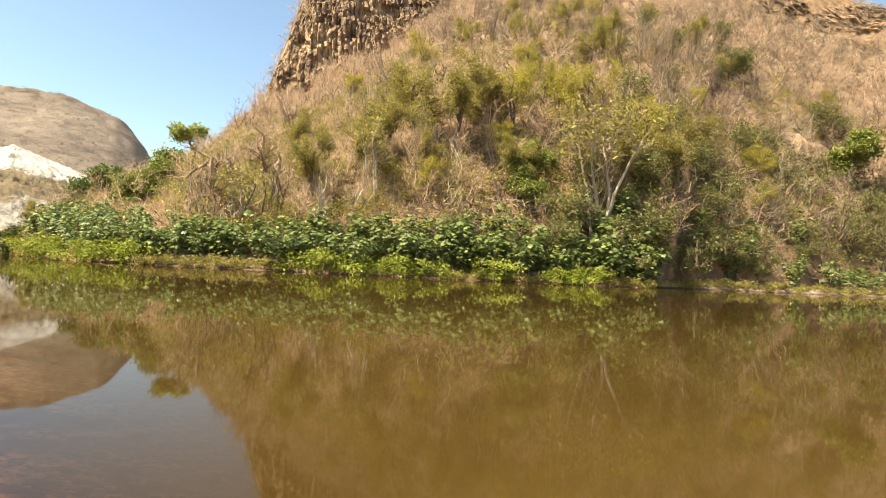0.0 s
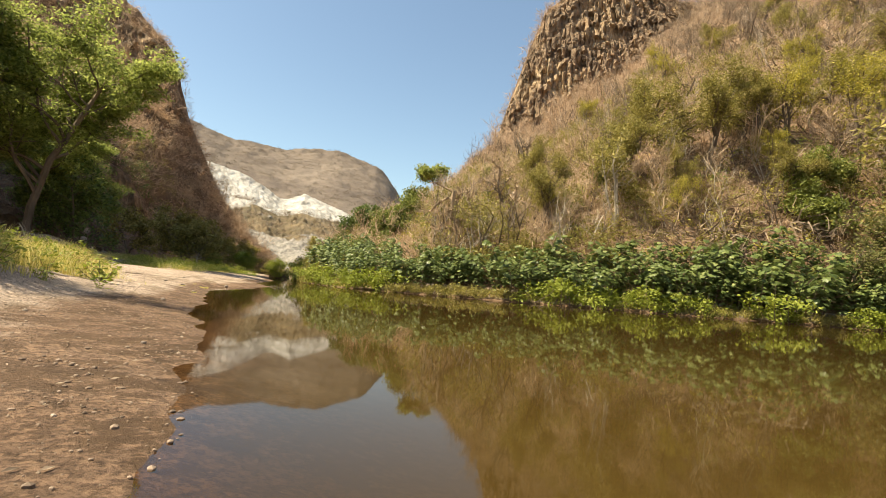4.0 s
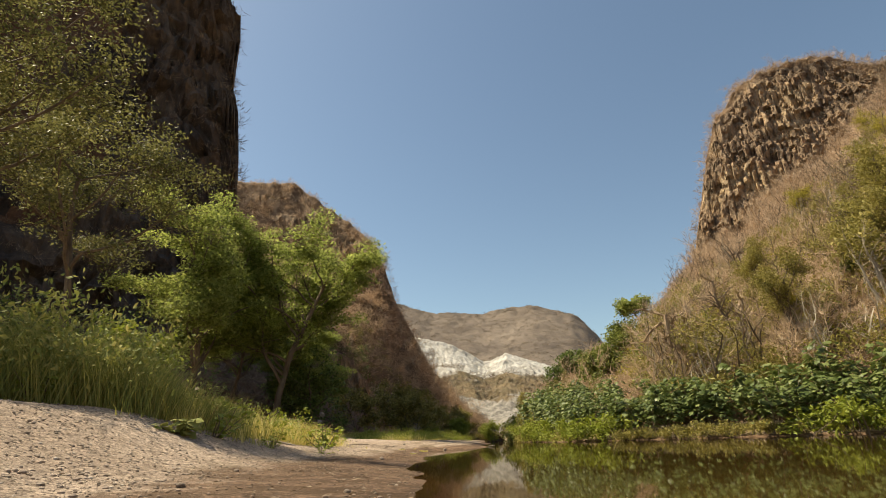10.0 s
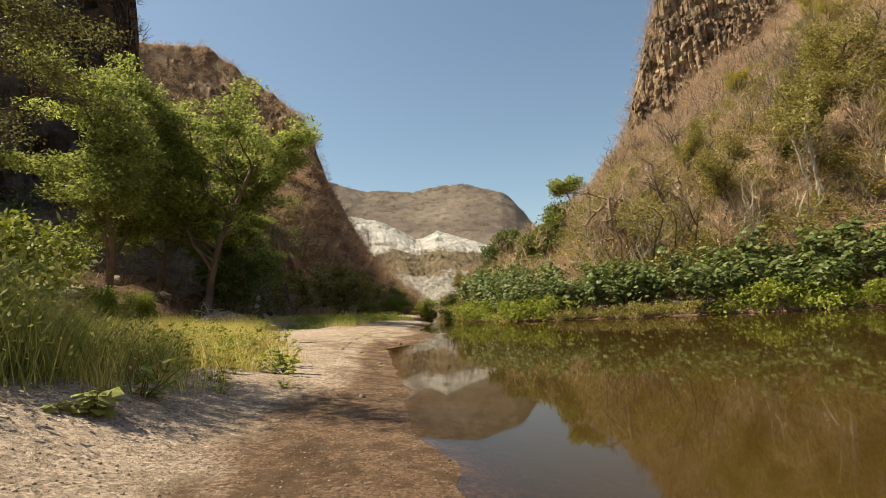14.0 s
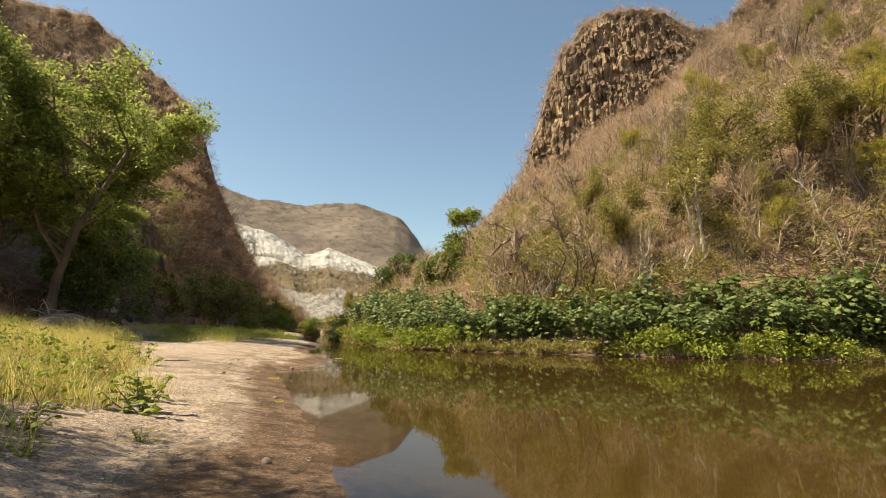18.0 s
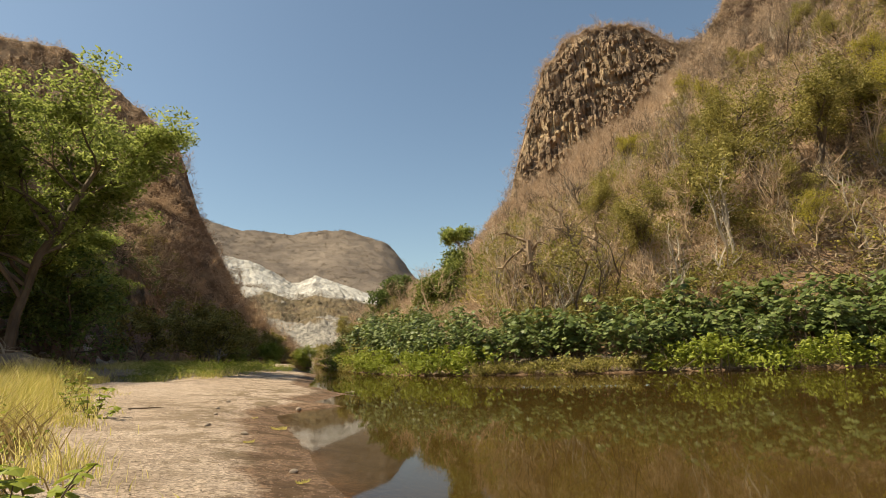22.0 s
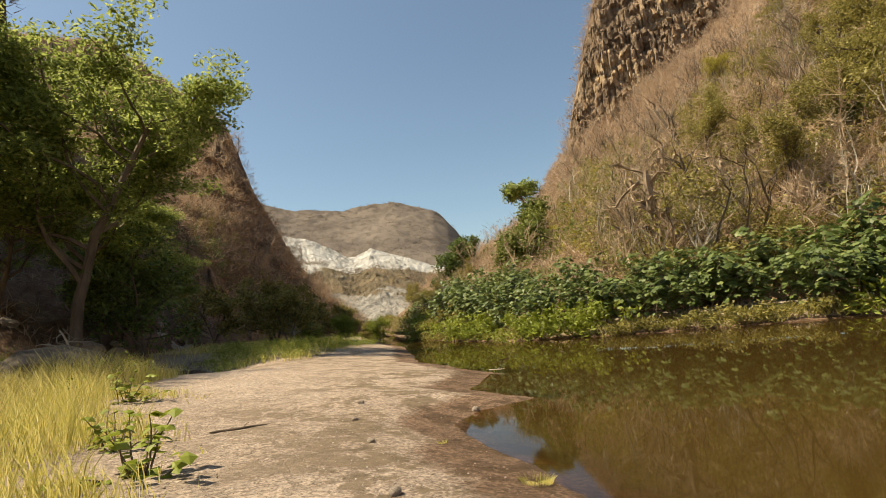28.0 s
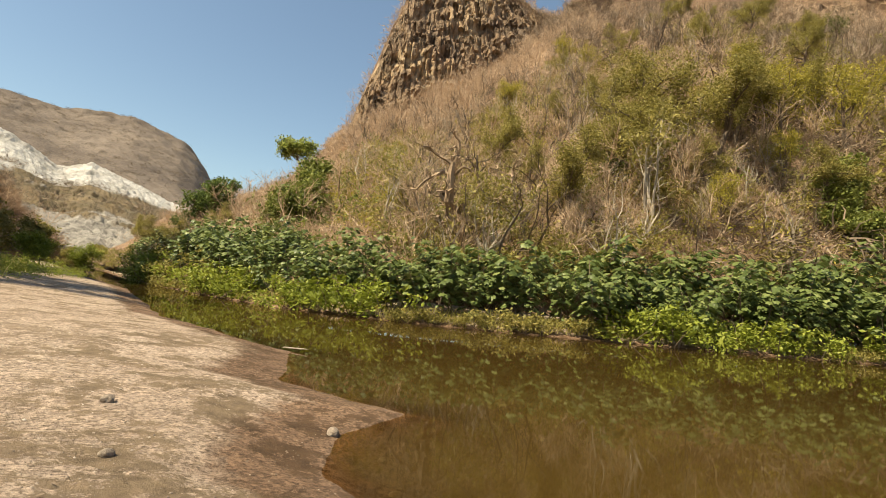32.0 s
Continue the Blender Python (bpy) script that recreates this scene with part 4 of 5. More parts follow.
grove([(8.6, 28.8, 0.62), (7.8, 31.5, 0.62), (8.2, 25.4, 0.5), (12.1, 37.5, 0.81), (11.0, 24.5, 0.5), (12.5, 25.7, 0.62), (15.6, 30.7, 0.75), (20.0, 29.8, 0.68), (24.5, 28.9, 0.75), (32.1, 24.7, 0.68), (50.1, 21.3, 1.04), (57.0, 20.7, 1.11), (47.6, 20.0, 1.01), (40.2, 20.1, 0.83), (5.6, 29.7, 0.55), (6.4, 36.0, 0.62), (9.0, 33.9, 0.68), (5.4, 26.0, 0.42), (17.0, 34.0, 0.81), (22.3, 34.5, 0.81), (30.6, 30.6, 0.81), (40.7, 25.9, 0.81), (53.9, 25.9, 0.95), (13.0, 22.0, 0.4), (18.9, 20.4, 0.46), (28.9, 18.1, 0.62)], bare, 3)
pale = [make_tree("pale_stemmed_tree", "tree of several thin pale stems with faint green tops", "pale trees on the slope", 230 + k, 7.0, 0.15, M_OLIVE, M_PALE, 9, 0.13, 0.6, stems=4, spread=0.5, boughs=4, twigs=4, clear=0.6) for k in range(2)]
grove([(13.2, 23.6, 0.72), (26.7, 19.1, 1.15), (35.5, 24.5, 0.83), (6.0, 24.0, 0.44), (3.9, 29.7, 0.46), (30.7, 22.0, 0.72), (17.4, 25.4, 0.52)], pale, 4)
M_TAN = bark_mat("tan_bark", (0.16, 0.11, 0.07), (0.40, 0.29, 0.19))
twisted = make_tree("twisted_tree", "low leafless tree with thick writhing tan limbs behind the bank", "", 241, 6.0, 0.36, None, M_TAN, 0, spread=1.3, boughs=9, twigs=6, wander=0.55, clear=0.12)
twisted.matrix_basis = stand(5.6, 25.2, 40, 0.85)
for x, y, a, k in ((3.4, 26.5, 200, 0.6), (8.2, 27.5, 120, 0.7), (6.4, 30, 300, 0.7), (11, 28.5, 20, 0.65), (14.5, 27, 250, 0.6), (8.8, 33, 80, 0.8)):
    copy_thing(twisted, stand(x, y, a, k))
green_bush = [make_tree("green_tree", "round fresh green tree among the dry brush", "green trees by the river", 250 + k, 5.0, 0.12, M_MOSS, M_BARK, 26, 0.16, 0.75, spread=0.8, boughs=7, twigs=5, stems=2, clear=0.1) for k in range(3)]
grove([(2.9, 42.2, 0.8), (1.8, 35.9, 0.72), (0.6, 37.4, 0.6), (22.9, 21.9, 0.78), (14.2, 26.8, 0.7), (21.9, 20.4, 0.65), (67.1, 22.6, 1.88), (25.1, 22.4, 0.59)], green_bush, 5)
dark_tree = [make_tree("dark_green_tree", "dense dark green tree beside the far bend", "green trees by the river", 260 + k, 6.0, 0.14, M_DARK, M_BARK, 34, 0.17, 0.8, spread=0.7, boughs=8, twigs=5, clear=0.15) for k in range(2)]
grove([(-2.9, 57, 0.85), (-1.6, 58.5, 0.7), (-4.4, 58, 0.62)], dark_tree, 6)
more_olive = [(-5.8, 50, 0.5), (-4.6, 45, 0.42), (-6.8, 58, 0.55), (-2.2, 44, 0.4)]
shade_tree = [make_tree("shade_tree", "dense dull green tree in the shade of the far bank", "trees on the shaded bank", 280 + k, 6.0, 0.16, M_DULL, M_BARK, 18, 0.12, 0.7, spread=0.9, boughs=8, twigs=5, clear=0.2) for k in range(2)]
grove([(40.0, 19.1, 0.64), (43.1, 19.3, 0.79), (49.3, 18.4, 0.72), (51.0, 19.1, 0.93), (58.6, 18.7, 0.89), (62.5, 19.1, 1.04), (29.4, 16.6, 0.45), (65.5, 20.1, 1.09), (28.1, 17.8, 0.41)], shade_tree, 16)
lone = make_tree("lone_tree", "single bright green spreading tree on the skyline of the spur", "", 270, 6.4, 0.16, M_GREEN, M_BARK, 30, 0.15, 0.6, spread=2.4, boughs=12, twigs=6, clear=0.6)
lone.matrix_basis = stand(7.2, 70.5, 0, 1.05)

def along(line, step, lo, hi, seed, start=0.0):
    """Spots along a polyline, set back from it to its left by lo to hi metres."""
    r = random.Random(seed)
    out, left = [], start
    for (ax, ay), (bx, by) in zip(line[:-1], line[1:]):
        n = math.hypot(bx - ax, by - ay)
        ux, uy = (bx - ax) / n, (by - ay) / n
        while left < n:
            w = r.uniform(lo, hi)
            out.append((ax + ux * left - uy * w, ay + uy * left + ux * w))
            left += step * r.uniform(0.7, 1.3)
        left -= n
    return out


# more of the same woods, thicker towards the shaded inlet
def wooded(n, a0, a1, s0, s1, seed, lo, hi):
    r = random.Random(seed)
    return [(float(p[0]), float(p[1]), r.uniform(lo, hi)) for p in on_land(RV, n, a0, a1, s0, s1, right_az, right_s, seed)]


def more(spots, protos, seed):
    r = random.Random(seed)
    for x, y, k in spots:
        copy_thing(r.choice(protos), stand(x, y, r.uniform(0, 360), k, 0.1))


more(more_olive, slope_olive[:2], 60)
more(wooded(30, 12, 84, 0.03, 0.3, 61, 0.45, 0.8), bare[:3], 62)
more(wooded(44, 16, 84, 0.02, 0.25, 63, 0.4, 0.85), slope_olive[:2], 64)
more(wooded(26, 20, 84, 0.02, 0.22, 65, 0.4, 0.8), [slope_gold[0]], 66)
more(wooded(40, 50, 86, 0.0, 0.2, 67, 0.7, 1.1), [shade_tree[0]], 68)

more([(x, y, 0.6 + 0.35 * abs(math.sin(7 * x))) for x, y in along(BANK[12:15], 1.7, 0.6, 4.0, 71)], shade_tree[:2], 72)

# ---- trees under the left wall ----
wall_tree = [make_tree("riverside_tree", "tall green tree with a leaning trunk under the cliff", "trees under the cliff", 300 + k, 10.5, 0.17, M_GREEN, M_BARK, 210, 0.07, 0.74, 0.5, 0.42, spread=0.85, boughs=17, twigs=6, lean=(0.15, -0.05), clear=0.26) for k in range(4)]
grove([(-17.0, 18.2, 1.12), (-15.2, 22.6, 1.22), (-15.8, 27.4, 0.72), (-18.6, 23.5, 0.9), (-21, 8.0, 0.9)], wall_tree, 7)
leaning = make_tree("leaning_tree", "tall airy dull green tree leaning out from the shaded cliff", "", 311, 10.0, 0.14, M_DULL, M_BARK, 150, 0.05, 0.62, 0.5, 0.5, spread=0.95, boughs=11, twigs=6, lean=(0.12, -0.05), clear=0.55)
leaning.matrix_basis = stand(-18.5, 12.6, 0, 1.5)
# smaller unseen tree behind the tall grass, added for its dappled shade on the gravel
copy_thing(leaning, stand(-6.5, 1.7, 140, 0.45))
low_tree = [make_tree("low_tree", "low dense dark green tree at the foot of the cliff", "trees under the cliff", 320 + k, 6.5, 0.12, M_DARK, M_BARK, 20, 0.12, 0.55, spread=1.3, boughs=9, twigs=6, stems=2, clear=0.12) for k in range(2)]
grove([(-14.4, 25.6, 0.8), (-16.2, 26.5, 0.7), (-22, 33, 0.8)], low_tree, 8)
flat_tree = [make_tree("scrub_tree", "ragged olive-green scrub tree at the foot of the hill", "trees on the flat", 325 + k, 5.6, 0.12, M_OLIVE, M_BARK, 22, 0.14, 0.6, spread=0.9, boughs=8, twigs=5, stems=2, clear=0.15) for k in range(2)]
grove([(-16.4, 45, 1.0), (-14.9, 47.5, 0.6), (-17.5, 47, 0.8), (-14.2, 41, 0.75), (-13.0, 51, 0.65), (-18.5, 39.5, 0.8), (-11.5, 56, 0.6)], flat_tree, 8)
shrub = [make_tree("leafy_shrub", "yellow-green leafy shrub on the river flat", "shrubs on the flat", 330 + k, 3.0, 0.06, M_LIME, M_BARK, 26, 0.075, 0.4, spread=0.7, boughs=6, twigs=4, stems=3, clear=0.1) for k in range(2)]
grove([(-9.8, 7.6, 1.0), (-11.5, 9.2, 0.9), (-11.5, 47, 0.85), (-9.5, 51, 0.8), (-13, 43, 0.7), (-10.5, 12.5, 0.6), (-12.6, 13.5, 0.7), (-12.5, 3.5, 1.0)], shrub, 9)
driftwood = make_tree("dead_bush", "grey dead fallen branches under the trees", "", 340, 2.2, 0.06, None, M_PALE, 0, spread=1.4, boughs=7, twigs=6, wander=0.4, clear=0.05)
driftwood.matrix_basis = stand(-13.6, 20.5)
copy_thing(driftwood, stand(-12.8, 38, 120, 0.9))


# ---- castor plants on the far bank ----
def palm_leaf(size=1.0, lobes=7):
    """A star-shaped castor leaf, drooping towards its tips."""
    v = [(0, 0, 0)]
    for k in range(lobes):
        a = math.radians(-150 + 300 * k / (lobes - 1))
        r = size * (0.5 - 0.16 * abs(k - (lobes - 1) / 2) / ((lobes - 1) / 2))
        v.append((r * math.cos(a), r * math.sin(a), -0.22 * r))
        if k < lobes - 1:
            b = a + math.radians(150 / (lobes - 1))
            v.append((0.74 * r * math.cos(b), 0.74 * r * math.sin(b), -0.06 * size))
    n = len(v)
    return np.array(v), np.array([(0, k, k + 1) for k in range(1, n - 1)])


PALM = palm_leaf()


def castor(seed):
    r = np.random.default_rng(seed)
    root = thing("castor_plant", "castor plant with broad dark green star-shaped leaves on the bank", "plant", "castor plants on the bank")
    for _ in range(4):
        leaves = []
        p, rad = limb(r, (r.normal(0, 0.22), r.normal(0, 0.22), -0.05), (r.normal(0, 0.25), r.normal(0, 0.25), 1), 1.6 + 0.7 * r.random(), 0.022, 6, 0.12, 0.1)
        stem = part("stem", tube(p, rad, 4), M_BARK, root)
        for k in range(44):
            at = p[1] + (p[-1] - p[1]) * r.random() ** 0.7
            ang = r.random() * 6.28
            out = np.array([math.cos(ang), math.sin(ang), 0.25])
            tip = at + out * (0.18 + 0.30 * r.random())
            tilt = Euler((r.normal(0, 0.25), 0.35 + 0.4 * r.random(), ang), "XYZ").to_matrix()
            s = 0.21 + 0.15 * r.random()
            leaves.append((PALM[0] * s @ np.array(tilt).T + tip, PALM[1]))
        part("leaves", gather(leaves), M_CASTOR, stem)
    return root


spots = along(BANK[4:14], 0.5, 0.5, 1.5, 31) + along(BANK[4:14], 0.58, 1.7, 2.9, 32) + along(BANK[2:5], 1.3, 0.9, 2.4, 34) + along(BANK[13:16], 1.2, 0.8, 3.0, 33)
rc = random.Random(5)
grove([(x, y, rc.uniform(0.62, 0.98) * (1 + 0.42 * min(max((x - 3) / 10, 0), 1))) for x, y in spots], [castor(400 + k) for k in range(6)], 10, 0.05)


# ---- lime-green creepers at the waterline ----
def creeper(seed, name, label, group, material, high=0.75, wide=0.75, n=10, per=46, leaf=0.06):
    r = np.random.default_rng(seed)
    root = thing(name, label, "shrub", group)
    c = np.stack([r.normal(0, wide * 0.5, n), r.normal(0, wide * 0.5, n), high * (0.15 + 0.7 * r.random(n))], 1)
    for k in range(4):
        part("stem", tube(*limb(r, (r.normal(0, 0.15), r.normal(0, 0.15), -0.05), c[k] + [0, 0, 0.1], np.linalg.norm(c[k]) + 0.05, 0.012, 4, 0.15), 3), M_BARK, root)
    part("leaves", leaf_cloud(seed + 50, c, per, 0.30, leaf, 0.5), material, root)
    return root


lime = [creeper(430 + k, "bank_shrub", "low bright lime-green shrub hanging over the water's edge", "lime shrubs at the waterline", M_LIME) for k in range(4)]
dull = [creeper(440 + k, "bank_weed", "low olive weed on the muddy bank", "weeds on the bank", M_OLIVE, 0.5, 0.7) for k in range(2)]
edge = along(BANK[3:14], 0.5, 0.0, 0.55, 41)
gap = lambda x, y: vnoise(np.array([x * 1.0]), np.array([y * 1.0]), 3.2, 2, 77)[0]  # noqa: E731
grove([(x, y, rc.uniform(0.85, 1.3)) for x, y in edge if gap(x, y) > 0.05], lime, 11, 0.03)
grove([(x, y, rc.uniform(0.6, 1.0)) for x, y in edge if gap(x, y) <= 0.05] + [(x, y, rc.uniform(0.8, 1.3)) for x, y in along(BANK[13:16], 0.9, 0.1, 0.7, 43)], dull, 12, 0.03)


far_edge = [(x, y, rc.uniform(0.7, 1.5)) for x, y in along(BANK[0:6], 1.1, 0.0, 1.8, 47)]
copies = [creeper(450 + k, "river_shrub", "rounded green shrub along the far bend of the river", "shrubs at the bend", M_OLIVE, 0.8, 0.8) for k in range(2)]
grove(far_edge, copies, 14, 0.05)

# ---- grasses of the left bar ----
G_EDGE = [(-6, -5.5), (-3, -4.6), (0, -3.7), (1.2, -2.3), (2, -2.3), (4, -2.5), (5.4, -2.8), (8.6, -4.6), (10.3, -5.3), (15.5, -8.2), (19, -9.5)]


def blades(seed, x, y, high, width, lean):
    """Grass blades: bent tapering strips."""
    r = np.random.default_rng(seed)
    n = len(x)
    a = r.random(n) * 6.28
    d = np.stack([np.cos(a), np.sin(a), 0 * a], 1)
    w = np.stack([-np.sin(a + 1.2), np.cos(a + 1.2), 0 * a], 1) * width
    base = np.stack([x, y, ground_z(x, y) - 0.02], 1)
    h = (high * (0.4 + 0.75 * r.random(n)))[:, None]
    mid = base + d * lean * h * 0.35 + [0, 0, 1] * h * 0.6
    tip = base + d * lean * h * (0.7 + 0.6 * r.random(n))[:, None] + [0, 0, 1] * h
    v = np.stack([base - w, base + w, mid + w * 0.8, mid - w * 0.8, tip], 1)
    o = (np.arange(n) * 5)[:, None]
    return v.reshape(-1, 3), np.concatenate([o + [[0, 1, 2]], o + [[0, 2, 3]], o + [[3, 2, 4]]])


def sown(seed, n, y0, y1, depth, edge, clump=0.8, thin=-0.25):
    """Clumped spots west of an edge line."""
    r = np.random.default_rng(seed)
    y = y0 + (y1 - y0) * r.random(n)
    x = interp(y, edge) - depth * r.random(n) ** 1.2 + r.normal(0, 0.12, n)
    back = np.clip(interp(y, edge) - x, 0, 9)
    ok = (vnoise(x, y, clump, 3, seed) > thin - 0.15 * np.clip(back - 0.6, 0, 3) + np.where(y > 6.5, 0.55, 0.15) * np.exp(-back / 0.5)) & (ground_z(x, y) > 0.1)
    return x[ok], y[ok]


gxs, gys = sown(501, 110000, 1.6, 19, 7.5, [(y, x + 0.25) for y, x in G_EDGE])
stuff("yellow_grass", blades(502, gxs, gys, (0.42 + 0.3 * vnoise(gxs, gys, 1.1, 3, 9)) * np.clip(0.5 + 0.5 * (interp(gys, G_EDGE) + 0.25 - gxs), 0.5, 1), 0.0032, 0.38), M_GRASS, "thick yellow-green seeding grass on the bar", "grass")
gxs, gys = sown(503, 42000, -6, 3.2, 3.0, [(y, x + 0.15) for y, x in G_EDGE], 0.9, -0.3)
stuff("tall_grass", blades(504, gxs, gys, (0.98 + 0.35 * vnoise(gxs, gys, 1.2, 3, 8)) * np.clip(0.75 + 0.2 * (interp(gys, G_EDGE) - gxs), 0.7, 1.1) * np.clip(1.15 - 0.13 * (gys + 1), 0.6, 1.3), 0.0032, 0.45), M_REED, "tall grey-green feathery grass at the edge of the gravel", "grass")
gxs, gys = sown(505, 16000, 1.0, 17, 4.0, G_EDGE, 0.7, 0.05)
stuff("straw", blades(506, gxs, gys, 0.35 + 0 * gxs, 0.006, 0.8), M_STRAW, "dry straw between the green grass", "grass")
FLAT = [(18, -6.2), (24, -7), (30, -7.8), (40, -10.5), (60, -15)]
gxs, gys = sown(507, 16000, 19, 60, 8, FLAT, 3.0, -0.2)
stuff("flat_grass", blades(508, gxs, gys, 0.32 + 0.2 * vnoise(gxs, gys, 2.5, 3, 7), 0.010, 0.6), M_GRASS, "yellow-green grass on the far flat", "grass")
fr = np.random.default_rng(531)
fx, fy = -6.6 - 7.5 * fr.random(900), 15.5 + 17 * fr.random(900)
ok = (vnoise(fx, fy, 1.8, 3, 532) > 0.0) & (ground_z(fx, fy) > 0.08)
scatter("flat_weeds", np.stack([fx, fy, ground_z(fx, fy)], 1)[ok], LEAFY, M_LIME, 0.16, 0.42, "low lime-green weeds on the far end of the bar", "weeds", 533)
lx, ly = sown(521, 1500, 2.2, 16, 5.0, G_EDGE, 0.9, 0.0)
scatter("leafy_undergrowth", np.stack([lx, ly, ground_z(lx, ly)], 1)[:170], LEAFY, M_LIME, 0.18, 0.36, "small leafy herbs among the yellow grass", "weeds", 522)
HERBS = [leaf_cloud(140 + k, np.random.default_rng(160 + k).normal(0, 0.4, (14, 3)) * [1, 1, 0.6] + [0, 0, 0.6], 30, 0.3, 0.035) for k in range(4)]
lx, ly = sown(523, 900, -5, 2.2, 2.4, G_EDGE, 0.9, -0.1)
scatter("feathery_herbs", np.stack([lx, ly, ground_z(lx, ly)], 1)[:200], HERBS, M_REED, 0.4, 0.75, "grey-green feathery herbs in the tall grass", "weeds", 524, (1.0, 1.5))
gxs, gys = sown(509, 1500, 0, 12, 1.6, [(0, -1.5), (3, -1.7), (5.4, -2.1), (8.6, -3.8), (12, -5.4)], 0.5, 0.25)
stuff("sparse_weeds", blades(510, gxs, gys, 0.10 + 0 * gxs, 0.006, 0.9), M_GRASS, "sparse low weeds on the gravel", "grass")
r1 = np.random.default_rng(511)
gx2, gy2 = -6 + 40 * r1.random(5000), 0 * r1.random(5000)
line_y = np.interp(gx2, BANK[::1, 0], BANK[::1, 1])
stuff("bank_grass", blades(512, gx2, line_y + 0.2 + 0.8 * r1.random(5000), 0.3 + 0 * gx2, 0.012, 0.8), M_GRASS, "yellowing grass along the far bank", "grass")


# ---- single weeds, tufts, wood and stones ----
def weed(seed, name, label, group, high, material, leaf):
    r = np.random.default_rng(seed)
    root = thing(name, label, "plant", group)
    heart = (np.array([(0, 0, 0), (0.5, 0.42, -0.03), (1.0, 0, -0.16), (0.5, -0.42, -0.03), (0.5, 0, 0.05)], float), np.array([(0, 4, 1), (1, 4, 2), (2, 4, 3), (3, 4, 0)]))
    blade = mesh_np("leaf", *heart, False, material)
    for _ in range(8):
        p, rad = limb(r, (r.normal(0, 0.03), r.normal(0, 0.03), -0.03), (r.normal(0, 0.75), r.normal(0, 0.75), 1), high * (0.7 + 0.4 * r.random()), 0.006, 5, 0.15, 0.05)
        stem = part("stem", tube(p, rad, 4), M_BARK, root)
        for k in range(12):
            i = int(r.integers(1, 6))
            one = new("leaf", blade)
            one.parent = stem
            s = leaf * (0.6 + 0.7 * r.random())
            one.matrix_basis = Matrix.LocRotScale(Vector(p[i]), Euler((r.normal(0, 0.3), -0.1 + 0.5 * r.random(), r.random() * 6.28)), Vector((s, s, s)))
    return root


weeds = [weed(600 + k, "leafy_weed", "bright green broad-leaved weed at the edge of the grass", "weeds on the gravel", 0.36, M_LIME, 0.072) for k in range(3)]
grove([(-2.07, 4.17, 1.0), (-2.35, 4.76, 1.1), (-4.27, 8.58, 1.15), (-1.95, 1.9, 0.9), (-2.9, 4.4, 0.8), (-4.9, 9.3, 0.8), (-3.4, 6.2, 0.7), (-2.2, 3.1, 0.6), (-3.3, 3.6, 1.2), (-2.75, 0.9, 1.1), (-6.2, 11.5, 1.0), (-1.7, 3.4, 0.3), (-1.9, 2.7, 0.35)], weeds, 13, 0.02)
bigleaf = weed(610, "gourd_plant", "low plant with large dull green leaves on the gravel", "", 0.3, M_REED, 0.16)
bigleaf.matrix_basis = stand(-1.75, 1.3, 0, 0.6, 0.02)


def tuft(seed, name, label):
    r = np.random.default_rng(seed)
    n = 240
    a, q = r.random(n) * 6.28, r.random(n) ** 0.5 * 0.13
    v, f = blades(seed, np.cos(a) * q, np.sin(a) * q, 0.06 + 0 * a, 0.003, 0.8)
    v[:, 2] -= float(ground_z(np.array([0.0]), np.array([0.0]))[0])
    ob = tagged(part(name, (v, f), M_GRASS), label, "weed tuft", "tufts at the water's edge")
    return ob


tf = tuft(620, "weed_tuft", "small yellow-green weed tuft in the shallow water")
for k, (x, y, s) in enumerate([(-2.25, 8.52, 0.6), (-2.2, 7.19, 0.55), (-1.48, 5.78, 0.5), (-2.75, 9.4, 0.4)]):
    m = pose(x, y, max(top_z(x, y), 0.0) + 0.01, 0, 0, 70 * k) @ Matrix.Scale(s, 4)
    if k:
        copy_thing(tf, m)
    else:
        tf.matrix_basis = m



def branch_thing(name, label, a, b, radius, seed, material):
    r = np.random.default_rng(seed)
    a, b = np.array(a, float), np.array(b, float)
    t = np.linspace(0, 1, 8)[:, None]
    p = a + (b - a) * t + r.normal(0, np.linalg.norm(b - a) * 0.02, (8, 3)) * [1, 1, 0.3]
    stub = p[4] + np.array([0.3, 0.2, 0.25]) * np.linalg.norm(b - a) * 0.35
    v = gather([tube(p, radius * np.array([0.7, 1, 1, 0.95, 0.9, 0.8, 0.6, 0.15]), 7), tube([p[4], (p[4] + stub) / 2 + [0, 0.01, 0.01], stub], [radius * 0.5, radius * 0.35, radius * 0.1], 5)])
    return tagged(part(name, v, material), label, "driftwood")


branch_thing("driftwood_log", "grey weathered driftwood log lying on the gravel", (-2.5, 3.6, top_z(-2.5, 3.6) + 0.012), (-2.2, 3.72, top_z(-2.2, 3.72) + 0.012), 0.013, 1, M_PALE)
branch_thing("floating_stick", "pale stick stranded in the shallows", (-2.2, 14.5, 0.02), (-1.95, 14.25, 0.04), 0.009, 2, M_PALE)
branch_thing("fallen_branch", "dry branch on the gravel near the grass", (-4.5, 9.8, top_z(-4.5, 9.8) + 0.01), (-4.15, 10.05, top_z(-4.15, 10.05) + 0.01), 0.010, 3, M_BARK)


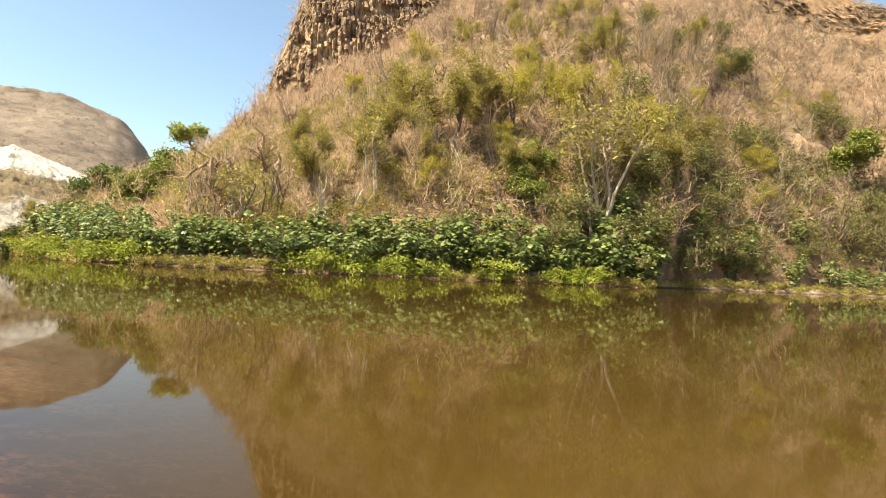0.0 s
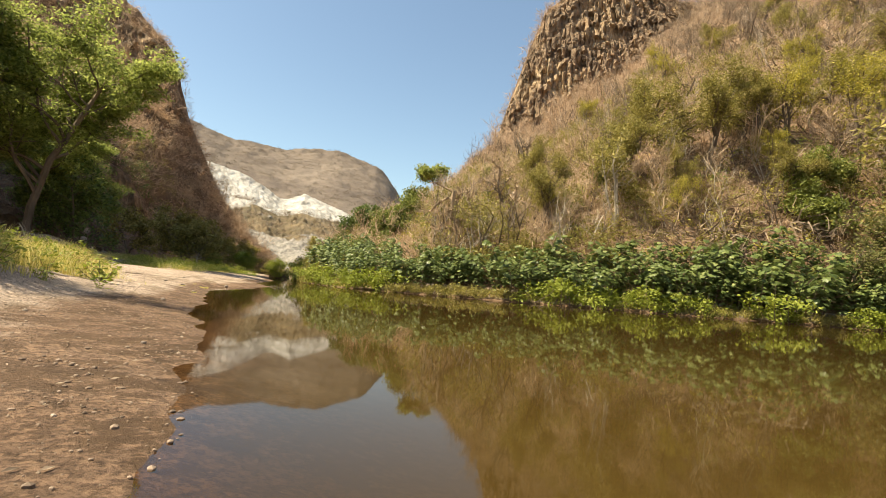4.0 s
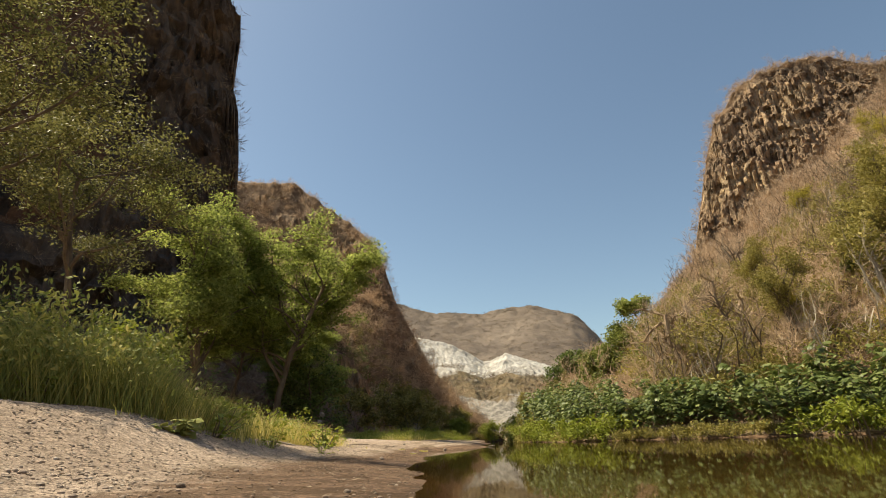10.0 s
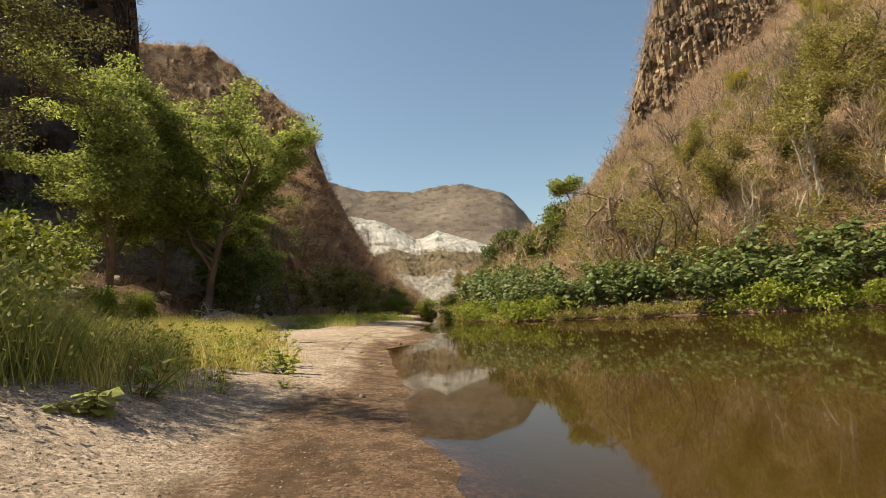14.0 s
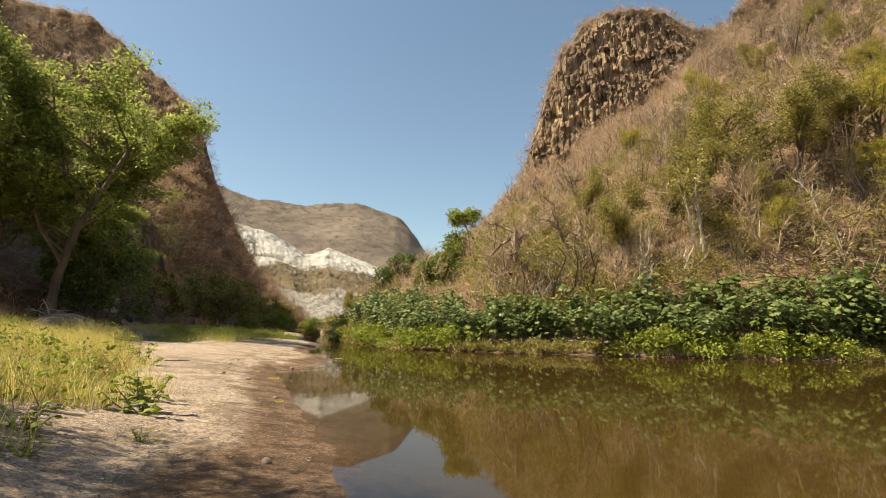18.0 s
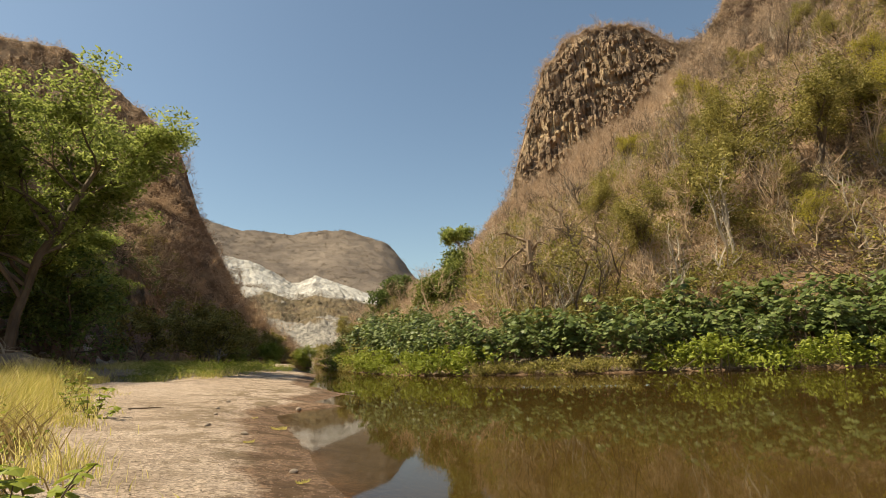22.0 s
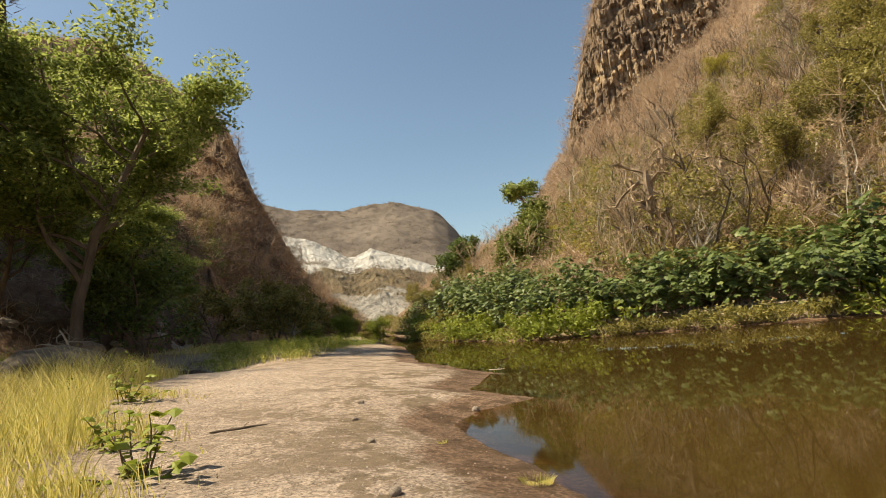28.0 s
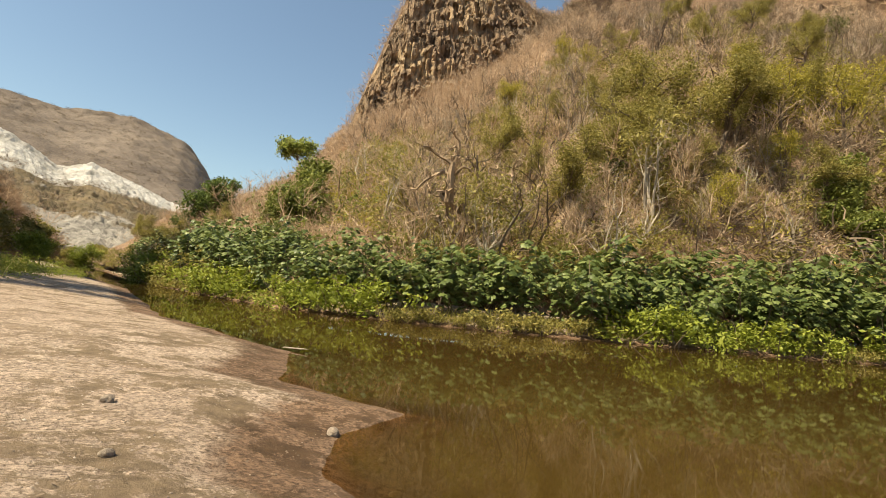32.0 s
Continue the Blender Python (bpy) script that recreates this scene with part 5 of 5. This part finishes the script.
def stone_arrays(seed, flat=0.6, rough=0.18):
    """A worn stone: an uneven rounded lump."""
    bm = bmesh.new()
    bmesh.ops.create_icosphere(bm, subdivisions=2, radius=1.0)
    r = np.random.default_rng(seed)
    k = r.normal(0, 1, (5, 3))
    for vert in bm.verts:
        c = np.array(vert.co)
        s = 1 + rough * sum(math.sin(float(c @ q) * 1.7 + i) for i, q in enumerate(k)) / 2
        vert.co = Vector(c * s * [1, 0.8, flat])
    v = np.array([tuple(p.co) for p in bm.verts])
    f = np.array([[p.index for p in q.verts] for q in bm.faces])
    bm.free()
    return v, f


STONES = [stone_arrays(700 + k) for k in range(3)]
M_BOULDER = ground_mat("brown_boulder", 1.2, [(0.3, (0.10, 0.075, 0.052)), (0.5, (0.19, 0.15, 0.108)), (0.72, (0.27, 0.215, 0.16))], 0.06)
boulder = tagged(part("boulder", stone_arrays(710, 0.5), M_BOULDER), "rounded grey-brown boulder behind the grass", "rock")
boulder.matrix_basis = stand(-8.6, 13.7, 30, 0.95, -0.05)
for k, (x, y, s) in enumerate([(-2.4, 7.74, 0.035), (-2.5, 10.86, 0.045), (-2.32, 10.55, 0.03), (-2.39, 10.15, 0.03), (-3.5, 10.26, 0.03), (-3.59, 10.99, 0.04), (-0.9, 3.2, 0.03), (-1.6, 6.1, 0.03), (0.4, -0.2, 0.016), (-0.2, -0.4, 0.02), (-0.7, 0.6, 0.018), (0.2, -1.2, 0.014), (-2.9, 8.2, 0.035), (-3.2, 9.3, 0.03)]):
    st = tagged(part("stone", STONES[k % 3], M_STONE), "pale worn river stone on the wet gravel", "stone", "stones on the shore")
    st.matrix_basis = pose(x, y, top_z(x, y) + 0.2 * s, 0, 0, 50 * k) @ Matrix.Scale(s, 4)
# plain lump standing in for a small white object of unknown kind
bend_rock = tagged(part("bend_rock", stone_arrays(715, 0.45), M_WHITE), "small white block at the bend of the river", "rock")
bend_rock.matrix_basis = stand(-12.4, 84, 15, 1.3, -0.1)
TALUS = [stone_arrays(720 + k, 0.75, 0.3) for k in range(3)]
rt = random.Random(8)
for k in range(46):
    az, q = rt.uniform(-65, -27), rt.uniform(0.0, 0.16)
    d, h = (left_profile if az < -40 else talus_profile)(np.array([az]), np.array([q]))
    x, y, s = float(d[0]) * math.sin(radians(az)), float(d[0]) * math.cos(radians(az)), rt.uniform(0.15, 0.5)
    st = tagged(part("talus_rock", TALUS[k % 3], M_STONE), "angular grey rock fallen at the foot of the cliff", "rock", "fallen rocks")
    st.matrix_basis = pose(x, y, top_z(x, y) + 0.1 * s, 0, 0, 37 * k) @ Matrix.Scale(s, 4)

outcrop = tagged(part("rock_outcrop", stone_arrays(730, 1.4, 0.35), M_CLIFF), "dark upright rock outcrop on the wooded slope", "rock")
outcrop.matrix_basis = stand(60.1, 25.2, 20, 1.9, -0.4)
straw_spots = np.array([(16.0 + rt.gauss(0, 1.3), 24.6 + rt.gauss(0, 0.9)) for _ in range(70)])
straw_spots = np.array([(x, y, top_z(x, y)) for x, y in straw_spots])
scatter("straw_mound", straw_spots, TWIGS, M_STRAW, 0.7, 1.2, "mound of pale orange dry straw on the slope", "brush", 19)

# bits of leaf and twig left by the water
rw = np.random.default_rng(33)
n = 2600
wy_ = -3 + 18 * rw.random(n)
wx_ = interp(wy_, [(y, x) for x, y in SHORE]) - 0.1 - 2.6 * rw.random(n) ** 1.4
keep = vnoise(wx_, wy_, 0.9, 3, 91) > -0.05
wx_, wy_ = wx_[keep], wy_[keep]
a = rw.random(len(wx_)) * 6.28
k = (0.006 + 0.014 * rw.random(len(wx_)) ** 2)[:, None]
c = np.stack([wx_, wy_, ground_z(wx_, wy_) + 0.006], 1)
u, w = np.stack([np.cos(a), np.sin(a), 0.12 * np.sin(3 * a)], 1) * k, np.stack([-np.sin(a), np.cos(a), 0 * a], 1) * k * 0.3
v = np.stack([c - u, c + w + [0, 0, 0.004], c + u, c - w], 1).reshape(-1, 3)
o = (np.arange(len(wx_)) * 4)[:, None]
stuff("plant_litter", (v, np.concatenate([o + [[0, 1, 2]], o + [[0, 2, 3]]])), M_THICKET, "scraps of dry leaf and twig on the damp gravel", "litter")

# gravel stones, too many to count
bm = bmesh.new()
bmesh.ops.create_icosphere(bm, subdivisions=1, radius=1.0)
ICO = (np.array([tuple(p.co) for p in bm.verts]) * [1, 0.75, 0.5], np.array([[p.index for p in q.verts] for q in bm.faces]))
bm.free()
rp = np.random.default_rng(30)
n = 62000
py = -3.5 + 17 * rp.random(n) ** 1.8
back = 4.2 * rp.random(n) ** 1.1
px_ = interp(py, [(y, x) for x, y in SHORE]) + 0.1 - back
keep = rp.random(n) < np.clip((back - 0.4) / 0.8, 0.3, 1) * np.clip(0.75 + 0.6 * vnoise(px_, py, 0.7, 3, 95), 0, 1)
px_, py = px_[keep], py[keep]
n = len(px_)
spots = np.stack([px_, py, ground_z(px_, py) + 0.001], 1)
size = 0.003 + 0.011 * rp.random(n) ** 4 * np.clip(1.3 - 0.12 * (py + 3), 0.5, 1.3)
stuff("pebbles", place(ICO[0], ICO[1], spots, size, rp.random(n) * 6.28, 0.8 + 0.8 * rp.random(n)), M_PEBBLE, "mixed grey and tan river pebbles", "gravel")
